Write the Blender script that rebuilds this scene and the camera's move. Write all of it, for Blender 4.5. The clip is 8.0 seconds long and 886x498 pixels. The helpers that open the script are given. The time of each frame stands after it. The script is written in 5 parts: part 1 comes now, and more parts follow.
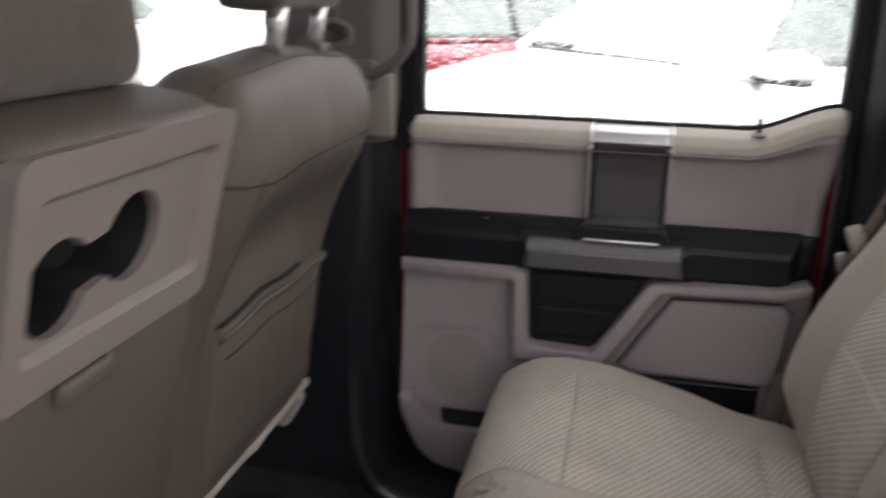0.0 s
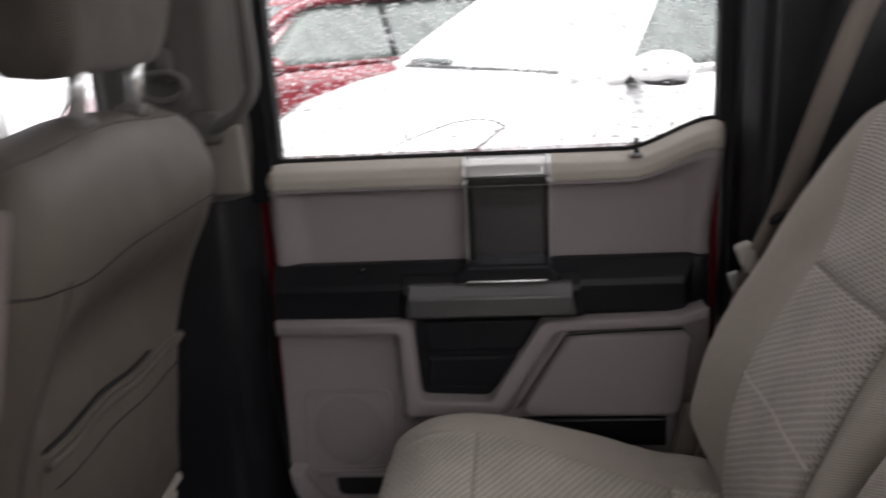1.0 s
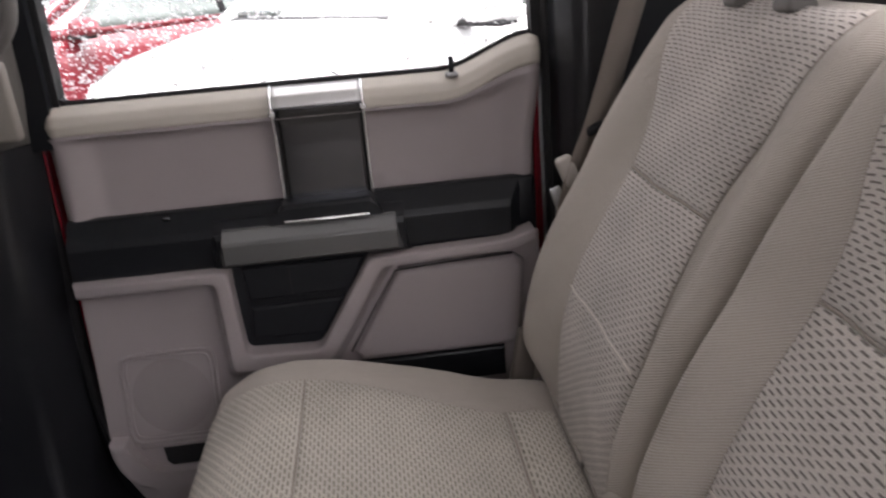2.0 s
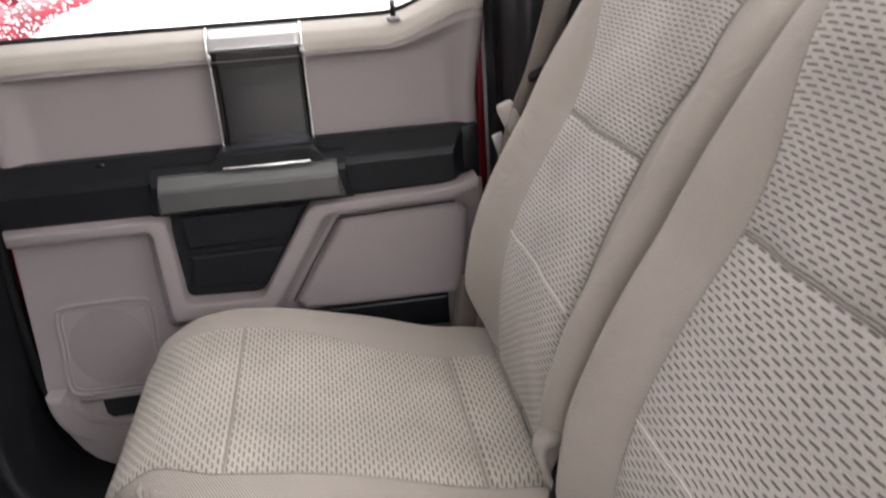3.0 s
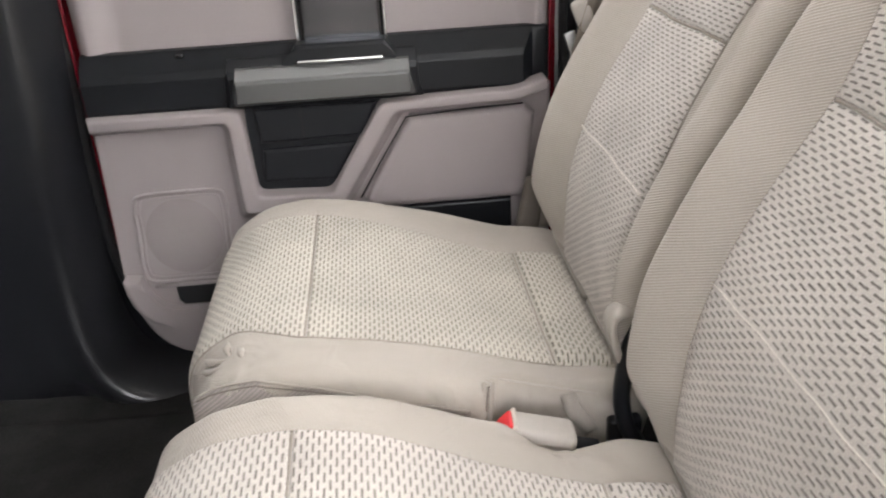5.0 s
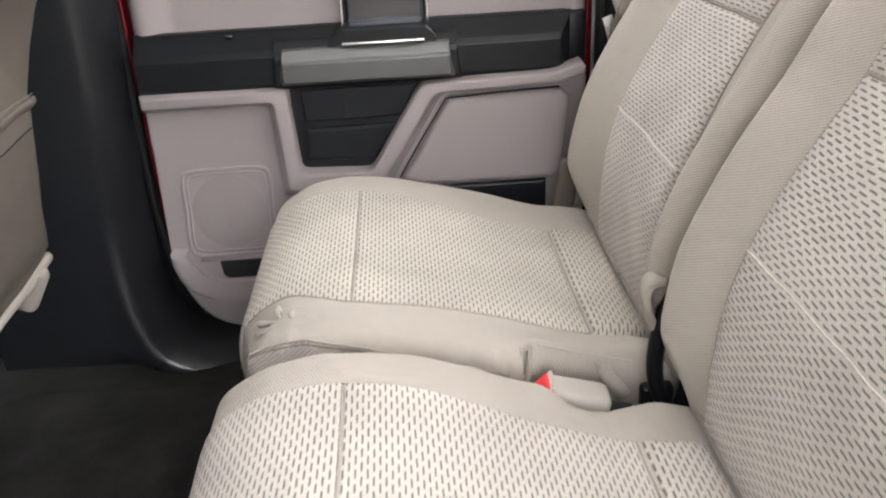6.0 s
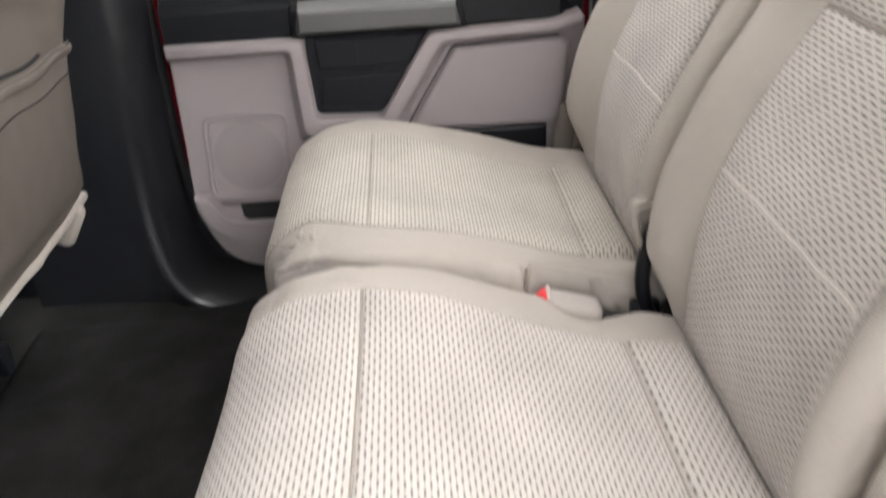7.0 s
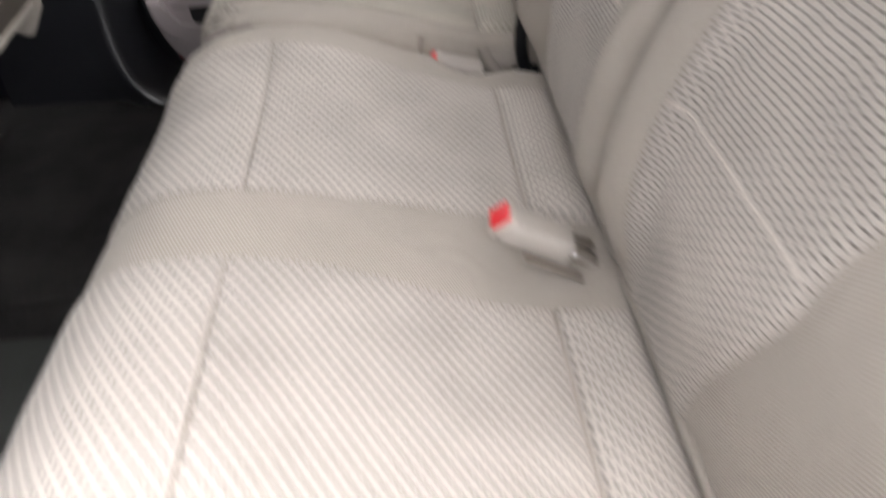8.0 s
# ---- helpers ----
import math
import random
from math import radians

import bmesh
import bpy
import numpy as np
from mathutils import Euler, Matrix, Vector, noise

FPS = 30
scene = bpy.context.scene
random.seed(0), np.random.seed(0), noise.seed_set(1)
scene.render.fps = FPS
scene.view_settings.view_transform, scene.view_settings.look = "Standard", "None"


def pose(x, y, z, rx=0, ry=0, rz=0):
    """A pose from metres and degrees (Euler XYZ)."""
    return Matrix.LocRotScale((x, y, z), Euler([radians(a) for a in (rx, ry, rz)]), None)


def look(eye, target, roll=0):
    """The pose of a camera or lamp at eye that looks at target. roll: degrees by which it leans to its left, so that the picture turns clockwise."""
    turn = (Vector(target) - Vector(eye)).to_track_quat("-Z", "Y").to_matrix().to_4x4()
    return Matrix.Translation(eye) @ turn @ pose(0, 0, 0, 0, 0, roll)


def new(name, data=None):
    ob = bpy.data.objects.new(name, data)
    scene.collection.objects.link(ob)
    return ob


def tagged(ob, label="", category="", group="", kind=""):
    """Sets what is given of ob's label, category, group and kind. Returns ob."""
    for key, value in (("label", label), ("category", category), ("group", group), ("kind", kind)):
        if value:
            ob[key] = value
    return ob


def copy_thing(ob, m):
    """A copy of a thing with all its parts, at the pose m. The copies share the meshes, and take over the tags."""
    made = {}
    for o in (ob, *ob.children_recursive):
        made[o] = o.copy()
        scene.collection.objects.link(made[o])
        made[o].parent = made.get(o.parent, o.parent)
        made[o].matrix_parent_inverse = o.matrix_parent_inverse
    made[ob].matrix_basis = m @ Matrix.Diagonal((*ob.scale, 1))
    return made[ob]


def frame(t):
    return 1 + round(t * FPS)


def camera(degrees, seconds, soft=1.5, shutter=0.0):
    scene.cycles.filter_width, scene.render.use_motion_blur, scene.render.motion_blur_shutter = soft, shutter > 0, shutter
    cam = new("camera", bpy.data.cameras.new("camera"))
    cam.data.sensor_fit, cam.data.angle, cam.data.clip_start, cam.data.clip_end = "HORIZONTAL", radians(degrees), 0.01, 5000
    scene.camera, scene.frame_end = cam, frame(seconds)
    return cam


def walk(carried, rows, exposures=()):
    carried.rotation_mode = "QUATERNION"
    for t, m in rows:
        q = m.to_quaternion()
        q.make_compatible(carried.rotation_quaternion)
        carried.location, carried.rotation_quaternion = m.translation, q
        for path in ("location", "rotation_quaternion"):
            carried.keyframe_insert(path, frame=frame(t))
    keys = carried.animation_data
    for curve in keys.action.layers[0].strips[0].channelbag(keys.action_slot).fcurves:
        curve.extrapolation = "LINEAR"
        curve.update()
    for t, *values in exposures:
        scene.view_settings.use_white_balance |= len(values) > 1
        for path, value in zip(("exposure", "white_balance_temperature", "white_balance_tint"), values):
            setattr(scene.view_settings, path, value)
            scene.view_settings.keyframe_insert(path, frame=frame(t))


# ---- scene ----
cam = camera(56.4, 8.0, soft=1.9, shutter=0.9)
# seconds, eye, target, roll
PATH = [
    (0, (0.052, -0.544, 0.972), (-0.365, 1.324, 0.393), 1.0),
    (0.5, (0.039, -0.475, 0.995), (-0.196, 1.427, 0.422), 0.1),
    (1, (0.081, -0.413, 0.995), (-0.116, 1.5, 0.447), -3.4),
    (1.5, (0.116, -0.354, 0.941), (0.142, 1.554, 0.342), -5.3),
    (2, (0.131, -0.354, 0.931), (0.268, 1.529, 0.27), -5.0),
    (3.5, (0.151, -0.368, 0.883), (0.396, 1.452, 0.09), -3.8),
    (4, (0.136, -0.381, 0.864), (0.352, 1.423, 0.027), -3.6),
    (4.5, (0.118, -0.392, 0.862), (0.285, 1.404, -0.003), -3.5),
    (6, (0.078, -0.447, 0.853), (0.144, 1.348, -0.026), -3.2),
    (6.5, (0.076, -0.489, 0.853), (0.123, 1.293, -0.054), -3.5),
    (7, (0.07, -0.547, 0.85), (0.116, 1.215, -0.096), -3.7),
    (7.5, (0.108, -0.668, 0.837), (0.114, 1.02, -0.235), -5.0),
    (8, (0.16, -0.779, 0.82), (0.213, 0.81, -0.394), -3.6),
]
# seconds, stops, kelvin, tint
EXPOSURES = [(0, 2.45, 6500, 15), (0.5, 2.45, 6500, 15), (1, 1.85, 6500, 16), (1.5, 1.57, 6500, 18), (2, 2.52, 6500, 18), (3.5, 3.28, 6500, 13), (4, 3.38, 6500, 11), (4.5, 3.68, 6500, 11), (6, 3.88, 6500, 11), (7, 3.78, 6500, 12), (7.5, 3.55, 6500, 12), (8, 2.99, 6500, 13)]
walk(cam, [(t, look(eye, target, roll)) for t, eye, target, roll in PATH], EXPOSURES)

# ---- light: a bright overcast winter day ----
SUN_HIGH, SUN_ROUND = 64.0, 150.0
world = bpy.data.worlds.new("overcast_sky")
scene.world = world
world.use_nodes = True
wn, wl = world.node_tree.nodes, world.node_tree.links
sky = wn.new("ShaderNodeTexSky")
sky.sky_type, sky.sun_disc = "NISHITA", False
sky.sun_elevation, sky.sun_rotation = radians(SUN_HIGH), radians(SUN_ROUND)
sky.air_density, sky.dust_density = 1.0, 6.0
pale = wn.new("ShaderNodeHueSaturation")
pale.inputs["Saturation"].default_value = 0.12
wl.new(sky.outputs[0], pale.inputs["Color"])
wl.new(pale.outputs[0], wn["Background"].inputs["Color"])
wn["Background"].inputs["Strength"].default_value = 0.15
sun = new("sun", bpy.data.lights.new("sun", "SUN"))
sun.data.energy, sun.data.angle, sun.data.color = 0.15, radians(40), (1.0, 0.97, 0.93)
sun.matrix_world = look((6 * math.sin(radians(SUN_ROUND)) * math.cos(radians(SUN_HIGH)), 6 * math.cos(radians(SUN_ROUND)) * math.cos(radians(SUN_HIGH)), 6 * math.sin(radians(SUN_HIGH))), (0, 0, 0))

# the sky's light in the upper part of the far door's window opening
sky_lamp = new("window_sky_light", bpy.data.lights.new("window_sky_light", "AREA"))
sky_lamp.data.shape, sky_lamp.data.size, sky_lamp.data.size_y = "RECTANGLE", 0.66, 0.20
sky_lamp.data.energy, sky_lamp.data.color = 0.24, (1.0, 0.985, 0.97)
sky_lamp.matrix_world = look((0.035, 0.925, 1.185), (0.02, 0.30, 0.70))

# added fill lamp in the unseen rear window opening, on top of the sky's light
rear_lamp = new("rear_window_fill", bpy.data.lights.new("rear_window_fill", "AREA"))
rear_lamp.data.shape, rear_lamp.data.size, rear_lamp.data.size_y = "RECTANGLE", 1.28, 0.33
rear_lamp.data.energy, rear_lamp.data.color = 0.5, (1.0, 0.985, 0.97)
rear_lamp.matrix_world = look((0.682, 0.0, 1.115), (0.0, 0.0, 0.60))

# ---- materials ----
def material(name, colour, rough=0.6, metal=0.0, vary=0.12, coarse=6.0, fine=220.0, bump=0.15, depth=0.0006, spec=0.5, coat=0.0):
    """A plain surface with grain and blotches at two scales."""
    m = bpy.data.materials.new(name)
    m.use_nodes = True
    n, l = m.node_tree.nodes, m.node_tree.links
    b = n["Principled BSDF"]
    at = n.new("ShaderNodeTexCoord")
    big, small = n.new("ShaderNodeTexNoise"), n.new("ShaderNodeTexNoise")
    big.inputs["Scale"].default_value, small.inputs["Scale"].default_value = coarse, fine
    big.inputs["Detail"].default_value, small.inputs["Detail"].default_value = 5, 3
    for x in (big, small):
        l.new(at.outputs["Object"], x.inputs["Vector"])
    add = n.new("ShaderNodeMath")
    add.operation = "ADD"
    l.new(big.outputs["Fac"], add.inputs[0])
    l.new(small.outputs["Fac"], add.inputs[1])
    ramp = n.new("ShaderNodeMapRange")
    ramp.inputs["From Min"].default_value, ramp.inputs["From Max"].default_value = 0.6, 1.4
    l.new(add.outputs[0], ramp.inputs["Value"])
    mix = n.new("ShaderNodeMix")
    mix.data_type = "RGBA"
    mix.inputs["A"].default_value = (*[c * (1 - vary) for c in colour], 1)
    mix.inputs["B"].default_value = (*[min(1, c * (1 + vary)) for c in colour], 1)
    l.new(ramp.outputs[0], mix.inputs["Factor"])
    l.new(mix.outputs["Result"], b.inputs["Base Color"])
    gloss = n.new("ShaderNodeMapRange")
    gloss.inputs["To Min"].default_value, gloss.inputs["To Max"].default_value = max(0.02, rough - 0.08), min(1, rough + 0.08)
    l.new(big.outputs["Fac"], gloss.inputs["Value"])
    l.new(gloss.outputs[0], b.inputs["Roughness"])
    relief = n.new("ShaderNodeBump")
    relief.inputs["Strength"].default_value, relief.inputs["Distance"].default_value = bump, depth
    l.new(small.outputs["Fac"], relief.inputs["Height"])
    l.new(relief.outputs[0], b.inputs["Normal"])
    b.inputs["Metallic"].default_value = metal
    b.inputs["Specular IOR Level"].default_value = spec
    b.inputs["Coat Weight"].default_value = coat
    return m


def math_node(n, l, op, a, b=None, c=None):
    x = n.new("ShaderNodeMath")
    x.operation = op
    for i, v in enumerate((a, b, c)):
        if v is None:
            continue
        if isinstance(v, (int, float)):
            x.inputs[i].default_value = v
        else:
            l.new(v, x.inputs[i])
    return x.outputs[0]


def dash_fabric(name, light, dark):
    """Woven upholstery with rows of short sunken dashes set like bricks; UV is in metres."""
    m = bpy.data.materials.new(name)
    m.use_nodes = True
    n, l = m.node_tree.nodes, m.node_tree.links
    b = n["Principled BSDF"]
    uv = n.new("ShaderNodeTexCoord")
    wob = n.new("ShaderNodeTexNoise")
    wob.inputs["Scale"].default_value = 180
    l.new(uv.outputs["Object"], wob.inputs["Vector"])
    sep = n.new("ShaderNodeSeparateXYZ")
    l.new(uv.outputs["UV"], sep.inputs[0])
    shift = math_node(n, l, "MULTIPLY", math_node(n, l, "SUBTRACT", wob.outputs["Fac"], 0.5), 0.22)
    u = math_node(n, l, "ADD", math_node(n, l, "DIVIDE", sep.outputs["X"], 0.0048), shift)
    row = math_node(n, l, "FLOOR", u)
    odd = math_node(n, l, "MULTIPLY", math_node(n, l, "MODULO", math_node(n, l, "ABSOLUTE", row), 2.0), 0.5)
    v = math_node(n, l, "ADD", math_node(n, l, "DIVIDE", sep.outputs["Y"], 0.0155), odd)
    fu = math_node(n, l, "ABSOLUTE", math_node(n, l, "SUBTRACT", math_node(n, l, "FRACT", u), 0.5))
    fv = math_node(n, l, "ABSOLUTE", math_node(n, l, "SUBTRACT", math_node(n, l, "FRACT", v), 0.5))

    def fade(value, lo, hi):
        r = n.new("ShaderNodeMapRange")
        r.interpolation_type = "SMOOTHSTEP"
        r.inputs["From Min"].default_value, r.inputs["From Max"].default_value = lo, hi
        r.inputs["To Min"].default_value, r.inputs["To Max"].default_value = 1, 0
        l.new(value, r.inputs["Value"])
        return r.outputs[0]

    dash = math_node(n, l, "MULTIPLY", fade(fu, 0.09, 0.25), fade(fv, 0.27, 0.37))
    big = n.new("ShaderNodeTexNoise")
    big.inputs["Scale"].default_value, big.inputs["Detail"].default_value = 9, 6
    l.new(uv.outputs["Object"], big.inputs["Vector"])
    thread = n.new("ShaderNodeTexNoise")
    thread.inputs["Scale"].default_value = 900
    l.new(uv.outputs["Object"], thread.inputs["Vector"])
    soil = n.new("ShaderNodeMapRange")
    soil.inputs["From Min"].default_value, soil.inputs["From Max"].default_value = 0.3, 0.7
    soil.inputs["To Min"].default_value, soil.inputs["To Max"].default_value = 0.82, 1.06
    l.new(big.outputs["Fac"], soil.inputs["Value"])
    grain = n.new("ShaderNodeMapRange")
    grain.inputs["From Min"].default_value, grain.inputs["From Max"].default_value = 0.3, 0.7
    grain.inputs["To Min"].default_value, grain.inputs["To Max"].default_value = 0.86, 1.12
    l.new(thread.outputs["Fac"], grain.inputs["Value"])
    mix = n.new("ShaderNodeMix")
    mix.data_type = "RGBA"
    mix.inputs["A"].default_value, mix.inputs["B"].default_value = (*light, 1), (*dark, 1)
    l.new(dash, mix.inputs["Factor"])
    tone = n.new("ShaderNodeVectorMath")
    tone.operation = "SCALE"
    l.new(mix.outputs["Result"], tone.inputs[0])
    l.new(math_node(n, l, "MULTIPLY", soil.outputs[0], grain.outputs[0]), tone.inputs["Scale"])
    l.new(tone.outputs[0], b.inputs["Base Color"])
    b.inputs["Roughness"].default_value = 0.92
    b.inputs["Specular IOR Level"].default_value = 0.15
    b.inputs["Sheen Weight"].default_value = 0.15
    relief = n.new("ShaderNodeBump")
    relief.inputs["Strength"].default_value, relief.inputs["Distance"].default_value = 0.7, 0.0012
    high = math_node(n, l, "ADD", math_node(n, l, "SUBTRACT", 1.0, dash), math_node(n, l, "MULTIPLY", thread.outputs["Fac"], 0.35))
    l.new(high, relief.inputs["Height"])
    l.new(relief.outputs[0], b.inputs["Normal"])
    return m


def twill_fabric(name, colour, rib_size=215):
    """Plain upholstery with a fine diagonal rib, soft creases and faint soiling; UV is in metres."""
    m = material(name, colour, rough=0.92, vary=0.10, coarse=8, fine=700, bump=0.4, depth=0.0005, spec=0.15)
    n, l = m.node_tree.nodes, m.node_tree.links
    b = n["Principled BSDF"]
    rib = n.new("ShaderNodeTexWave")
    rib.bands_direction = "DIAGONAL"
    rib.inputs["Scale"].default_value, rib.inputs["Distortion"].default_value = rib_size, 0.5
    rib.inputs["Detail"].default_value = 1
    at = n.new("ShaderNodeTexCoord")
    slant = n.new("ShaderNodeMapping")
    slant.inputs["Scale"].default_value = (1.0, 0.5, 0.0)
    l.new(at.outputs["UV"], slant.inputs["Vector"])
    l.new(slant.outputs[0], rib.inputs["Vector"])
    thread = n.new("ShaderNodeMapRange")
    thread.inputs["To Min"].default_value, thread.inputs["To Max"].default_value = 0.85, 1.11
    l.new(rib.outputs["Fac"], thread.inputs["Value"])
    tone = n.new("ShaderNodeVectorMath")
    tone.operation = "SCALE"
    l.new(b.inputs["Base Color"].links[0].from_socket, tone.inputs[0])
    l.new(thread.outputs[0], tone.inputs["Scale"])
    l.new(tone.outputs[0], b.inputs["Base Color"])
    fold = n.new("ShaderNodeTexNoise")
    fold.inputs["Scale"].default_value, fold.inputs["Detail"].default_value, fold.inputs["Distortion"].default_value = 16, 2, 1.2
    l.new(at.outputs["Object"], fold.inputs["Vector"])
    crease = n.new("ShaderNodeBump")
    crease.inputs["Strength"].default_value, crease.inputs["Distance"].default_value = 0.35, 0.012
    l.new(fold.outputs["Fac"], crease.inputs["Height"])
    l.new(b.inputs["Normal"].links[0].from_socket, crease.inputs["Normal"])
    relief = n.new("ShaderNodeBump")
    relief.inputs["Strength"].default_value, relief.inputs["Distance"].default_value = 0.55, 0.0009
    l.new(rib.outputs["Fac"], relief.inputs["Height"])
    l.new(crease.outputs[0], relief.inputs["Normal"])
    l.new(relief.outputs[0], b.inputs["Normal"])
    b.inputs["Sheen Weight"].default_value = 0.15
    return m


def clear_glass(name, tint=(1, 1, 1), rough=0.0):
    m = bpy.data.materials.new(name)
    m.use_nodes = True
    b = m.node_tree.nodes["Principled BSDF"]
    b.inputs["Base Color"].default_value = (*tint, 1)
    b.inputs["Roughness"].default_value = rough
    b.inputs["Transmission Weight"].default_value = 1.0
    b.inputs["IOR"].default_value = 1.45
    return m


CLOTH = twill_fabric("beige_twill", (0.43, 0.389, 0.342))
# coarser, greyer weave, darkened as well for the shade below the side seam
CLOTH_SIDE = twill_fabric("shaded_coarse_twill", (0.315, 0.280, 0.262), 185)
DASHES = dash_fabric("dashed_weave", (0.570, 0.525, 0.481), (0.215, 0.1915, 0.170))
DASHES_SOILED = dash_fabric("soiled_dashed_weave", (0.553, 0.514, 0.446), (0.209, 0.189, 0.158))
SEAM = material("sewn_groove", (0.36, 0.32, 0.285), 0.95, spec=0.1)
SPEAKER = material("perforated_taupe", (0.335, 0.296, 0.294), 0.75, vary=0.1, fine=1400, bump=0.6, depth=0.0008, spec=0.2)
STITCH = material("pale_thread", (0.68, 0.63, 0.57), 0.9, spec=0.1)
DARK_THREAD = material("dark_thread", (0.20, 0.175, 0.15), 0.95, spec=0.1)
PIPING = material("pale_piping", (0.50, 0.46, 0.41), 0.85, spec=0.2)
# taupe, darkened to take in the shade low down towards the floor
VINYL = material("shaded_taupe_vinyl", (0.120, 0.102, 0.085), 0.6, vary=0.08, fine=500, bump=0.3)
TRIM = material("taupe_plastic", (0.365, 0.322, 0.322), 0.5, vary=0.06, fine=900, bump=0.25, depth=0.0003, spec=0.4)
# beige, lightened to hold the sky's light on the door caps
TRIM_PALE = material("skylit_beige_plastic", (0.60, 0.555, 0.49), 0.6, vary=0.06, fine=900, bump=0.25, depth=0.0003)
BLACK = material("black_plastic", (0.0095, 0.0105, 0.013), 0.36, vary=0.2, fine=900, bump=0.2, depth=0.0003, spec=0.32)
PILLAR = material("charcoal_plastic", (0.0125, 0.013, 0.0155), 0.36, vary=0.14, fine=900, bump=0.10, depth=0.0003)
RUBBER = material("black_rubber", (0.010, 0.010, 0.011), 0.75, vary=0.2)
SATIN = material("dark_satin_metal", (0.11, 0.112, 0.12), 0.20, metal=1.0, vary=0.06, fine=600, bump=0.05)
PULL = material("grey_satin_pull", (0.122, 0.122, 0.121), 0.30, metal=0.25, vary=0.05, fine=700, bump=0.08)
# the insert's separate cap is this pale to hold the sky's glare
ALLOY = material("skylit_satin_alloy", (0.70, 0.69, 0.68), 0.36, metal=0.7, vary=0.04, fine=600, bump=0.04)
CHROME = material("bright_chrome", (0.80, 0.80, 0.80), 0.12, metal=1.0, vary=0.03, bump=0.02)
BRIGHT = material("brushed_bright_trim", (0.90, 0.90, 0.89), 0.24, metal=0.75, vary=0.03, fine=700, bump=0.03)
STEEL = material("dull_steel", (0.35, 0.35, 0.35), 0.4, metal=1.0, vary=0.15)
CARPET = material("black_carpet", (0.027, 0.0258, 0.0250), 1.0, vary=0.65, coarse=9, fine=600, bump=1.0, depth=0.003, spec=0.1)
MAT = material("grey_floor_mat", (0.046, 0.049, 0.046), 0.9, vary=0.2, coarse=10, fine=500, bump=0.8, depth=0.002, spec=0.2)
HEADLINER = material("grey_headliner", (0.74, 0.72, 0.69), 0.95, vary=0.05, fine=500, bump=0.3)
PILLAR_GREY = material("grey_pillar_cover", (0.140, 0.131, 0.121), 0.65, vary=0.06, fine=800, bump=0.2)
WEBBING = material("taupe_webbing", (0.21, 0.18, 0.155), 0.8, vary=0.15, fine=900, bump=0.6, depth=0.0005, spec=0.3)
POCKET = material("matt_black_plastic", (0.009, 0.010, 0.013), 0.6, vary=0.2, fine=900, bump=0.3, depth=0.0003, spec=0.3)
SHELL = material("brown_taupe_plastic", (0.255, 0.218, 0.202), 0.5, vary=0.08, fine=900, bump=0.25, depth=0.0003, spec=0.4)
BUCKLE = material("beige_buckle_plastic", (0.42, 0.385, 0.35), 0.5, vary=0.05)
RED_BUTTON = material("red_button", (0.75, 0.025, 0.035), 0.4, vary=0.05)
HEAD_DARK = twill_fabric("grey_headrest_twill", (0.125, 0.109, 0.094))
RED_JAMB = material("bright_red_paint", (0.20, 0.005, 0.013), 0.25, vary=0.08, fine=60, bump=0.02, coat=1.0)
RED_PAINT = material("red_paint", (0.13, 0.005, 0.011), 0.25, vary=0.10, fine=60, bump=0.02, coat=1.0)
GASKET = material("grey_gasket", (0.10, 0.10, 0.10), 0.7, vary=0.3)
LIP = material("taupe_pillar_foot", (0.27, 0.245, 0.215), 0.6, vary=0.06, fine=900, bump=0.2, depth=0.0003)
SNOWY_RED = material("red_paint_with_wet_snow", (0.15, 0.006, 0.013), 0.28, vary=0.12, fine=60, bump=0.02, coat=1.0)
sn, sl = SNOWY_RED.node_tree.nodes, SNOWY_RED.node_tree.links
place, flake, dust, melt = sn.new("ShaderNodeTexCoord"), sn.new("ShaderNodeTexVoronoi"), sn.new("ShaderNodeMapRange"), sn.new("ShaderNodeMix")
flake.inputs["Scale"].default_value, flake.inputs["Randomness"].default_value = 32, 1.0
dust.inputs["From Min"].default_value, dust.inputs["From Max"].default_value = 0.15, 0.29
dust.inputs["To Min"].default_value, dust.inputs["To Max"].default_value = 1, 0
melt.data_type = "RGBA"
melt.inputs["B"].default_value = (0.82, 0.84, 0.85, 1)
sl.new(place.outputs["Object"], flake.inputs["Vector"])
sl.new(flake.outputs["Distance"], dust.inputs["Value"])
sl.new(dust.outputs[0], melt.inputs["Factor"])
sl.new(sn["Principled BSDF"].inputs["Base Color"].links[0].from_socket, melt.inputs["A"])
sl.new(melt.outputs["Result"], sn["Principled BSDF"].inputs["Base Color"])
WHITE_PAINT = material("white_paint", (0.80, 0.80, 0.79), 0.3, vary=0.03, fine=40, bump=0.03, coat=0.8)
CAR_GLASS = material("wet_car_glass", (0.115, 0.131, 0.122), 0.12, vary=0.55, coarse=5, fine=60, bump=0.2, depth=0.002)
# pale base colour stands in for the bright sky mirrored in the windscreens
PALE_GLASS = material("windscreen_with_sky_glare", (0.62, 0.65, 0.64), 0.15, vary=0.10, coarse=2, fine=60, bump=0.1, depth=0.002)
LAMP_GLASS = material("clear_lamp_cover", (0.55, 0.56, 0.56), 0.12, vary=0.2, fine=40)
TAIL_RED = material("red_tail_lamp", (0.55, 0.02, 0.03), 0.2, vary=0.1)
ASPHALT = material("wet_asphalt", (0.055, 0.055, 0.056), 0.55, vary=0.3, coarse=0.6, fine=60, bump=0.6, depth=0.01)
BARK = material("brown_bark", (0.09, 0.07, 0.055), 0.95, vary=0.35, coarse=4, fine=40, bump=0.8, depth=0.02)
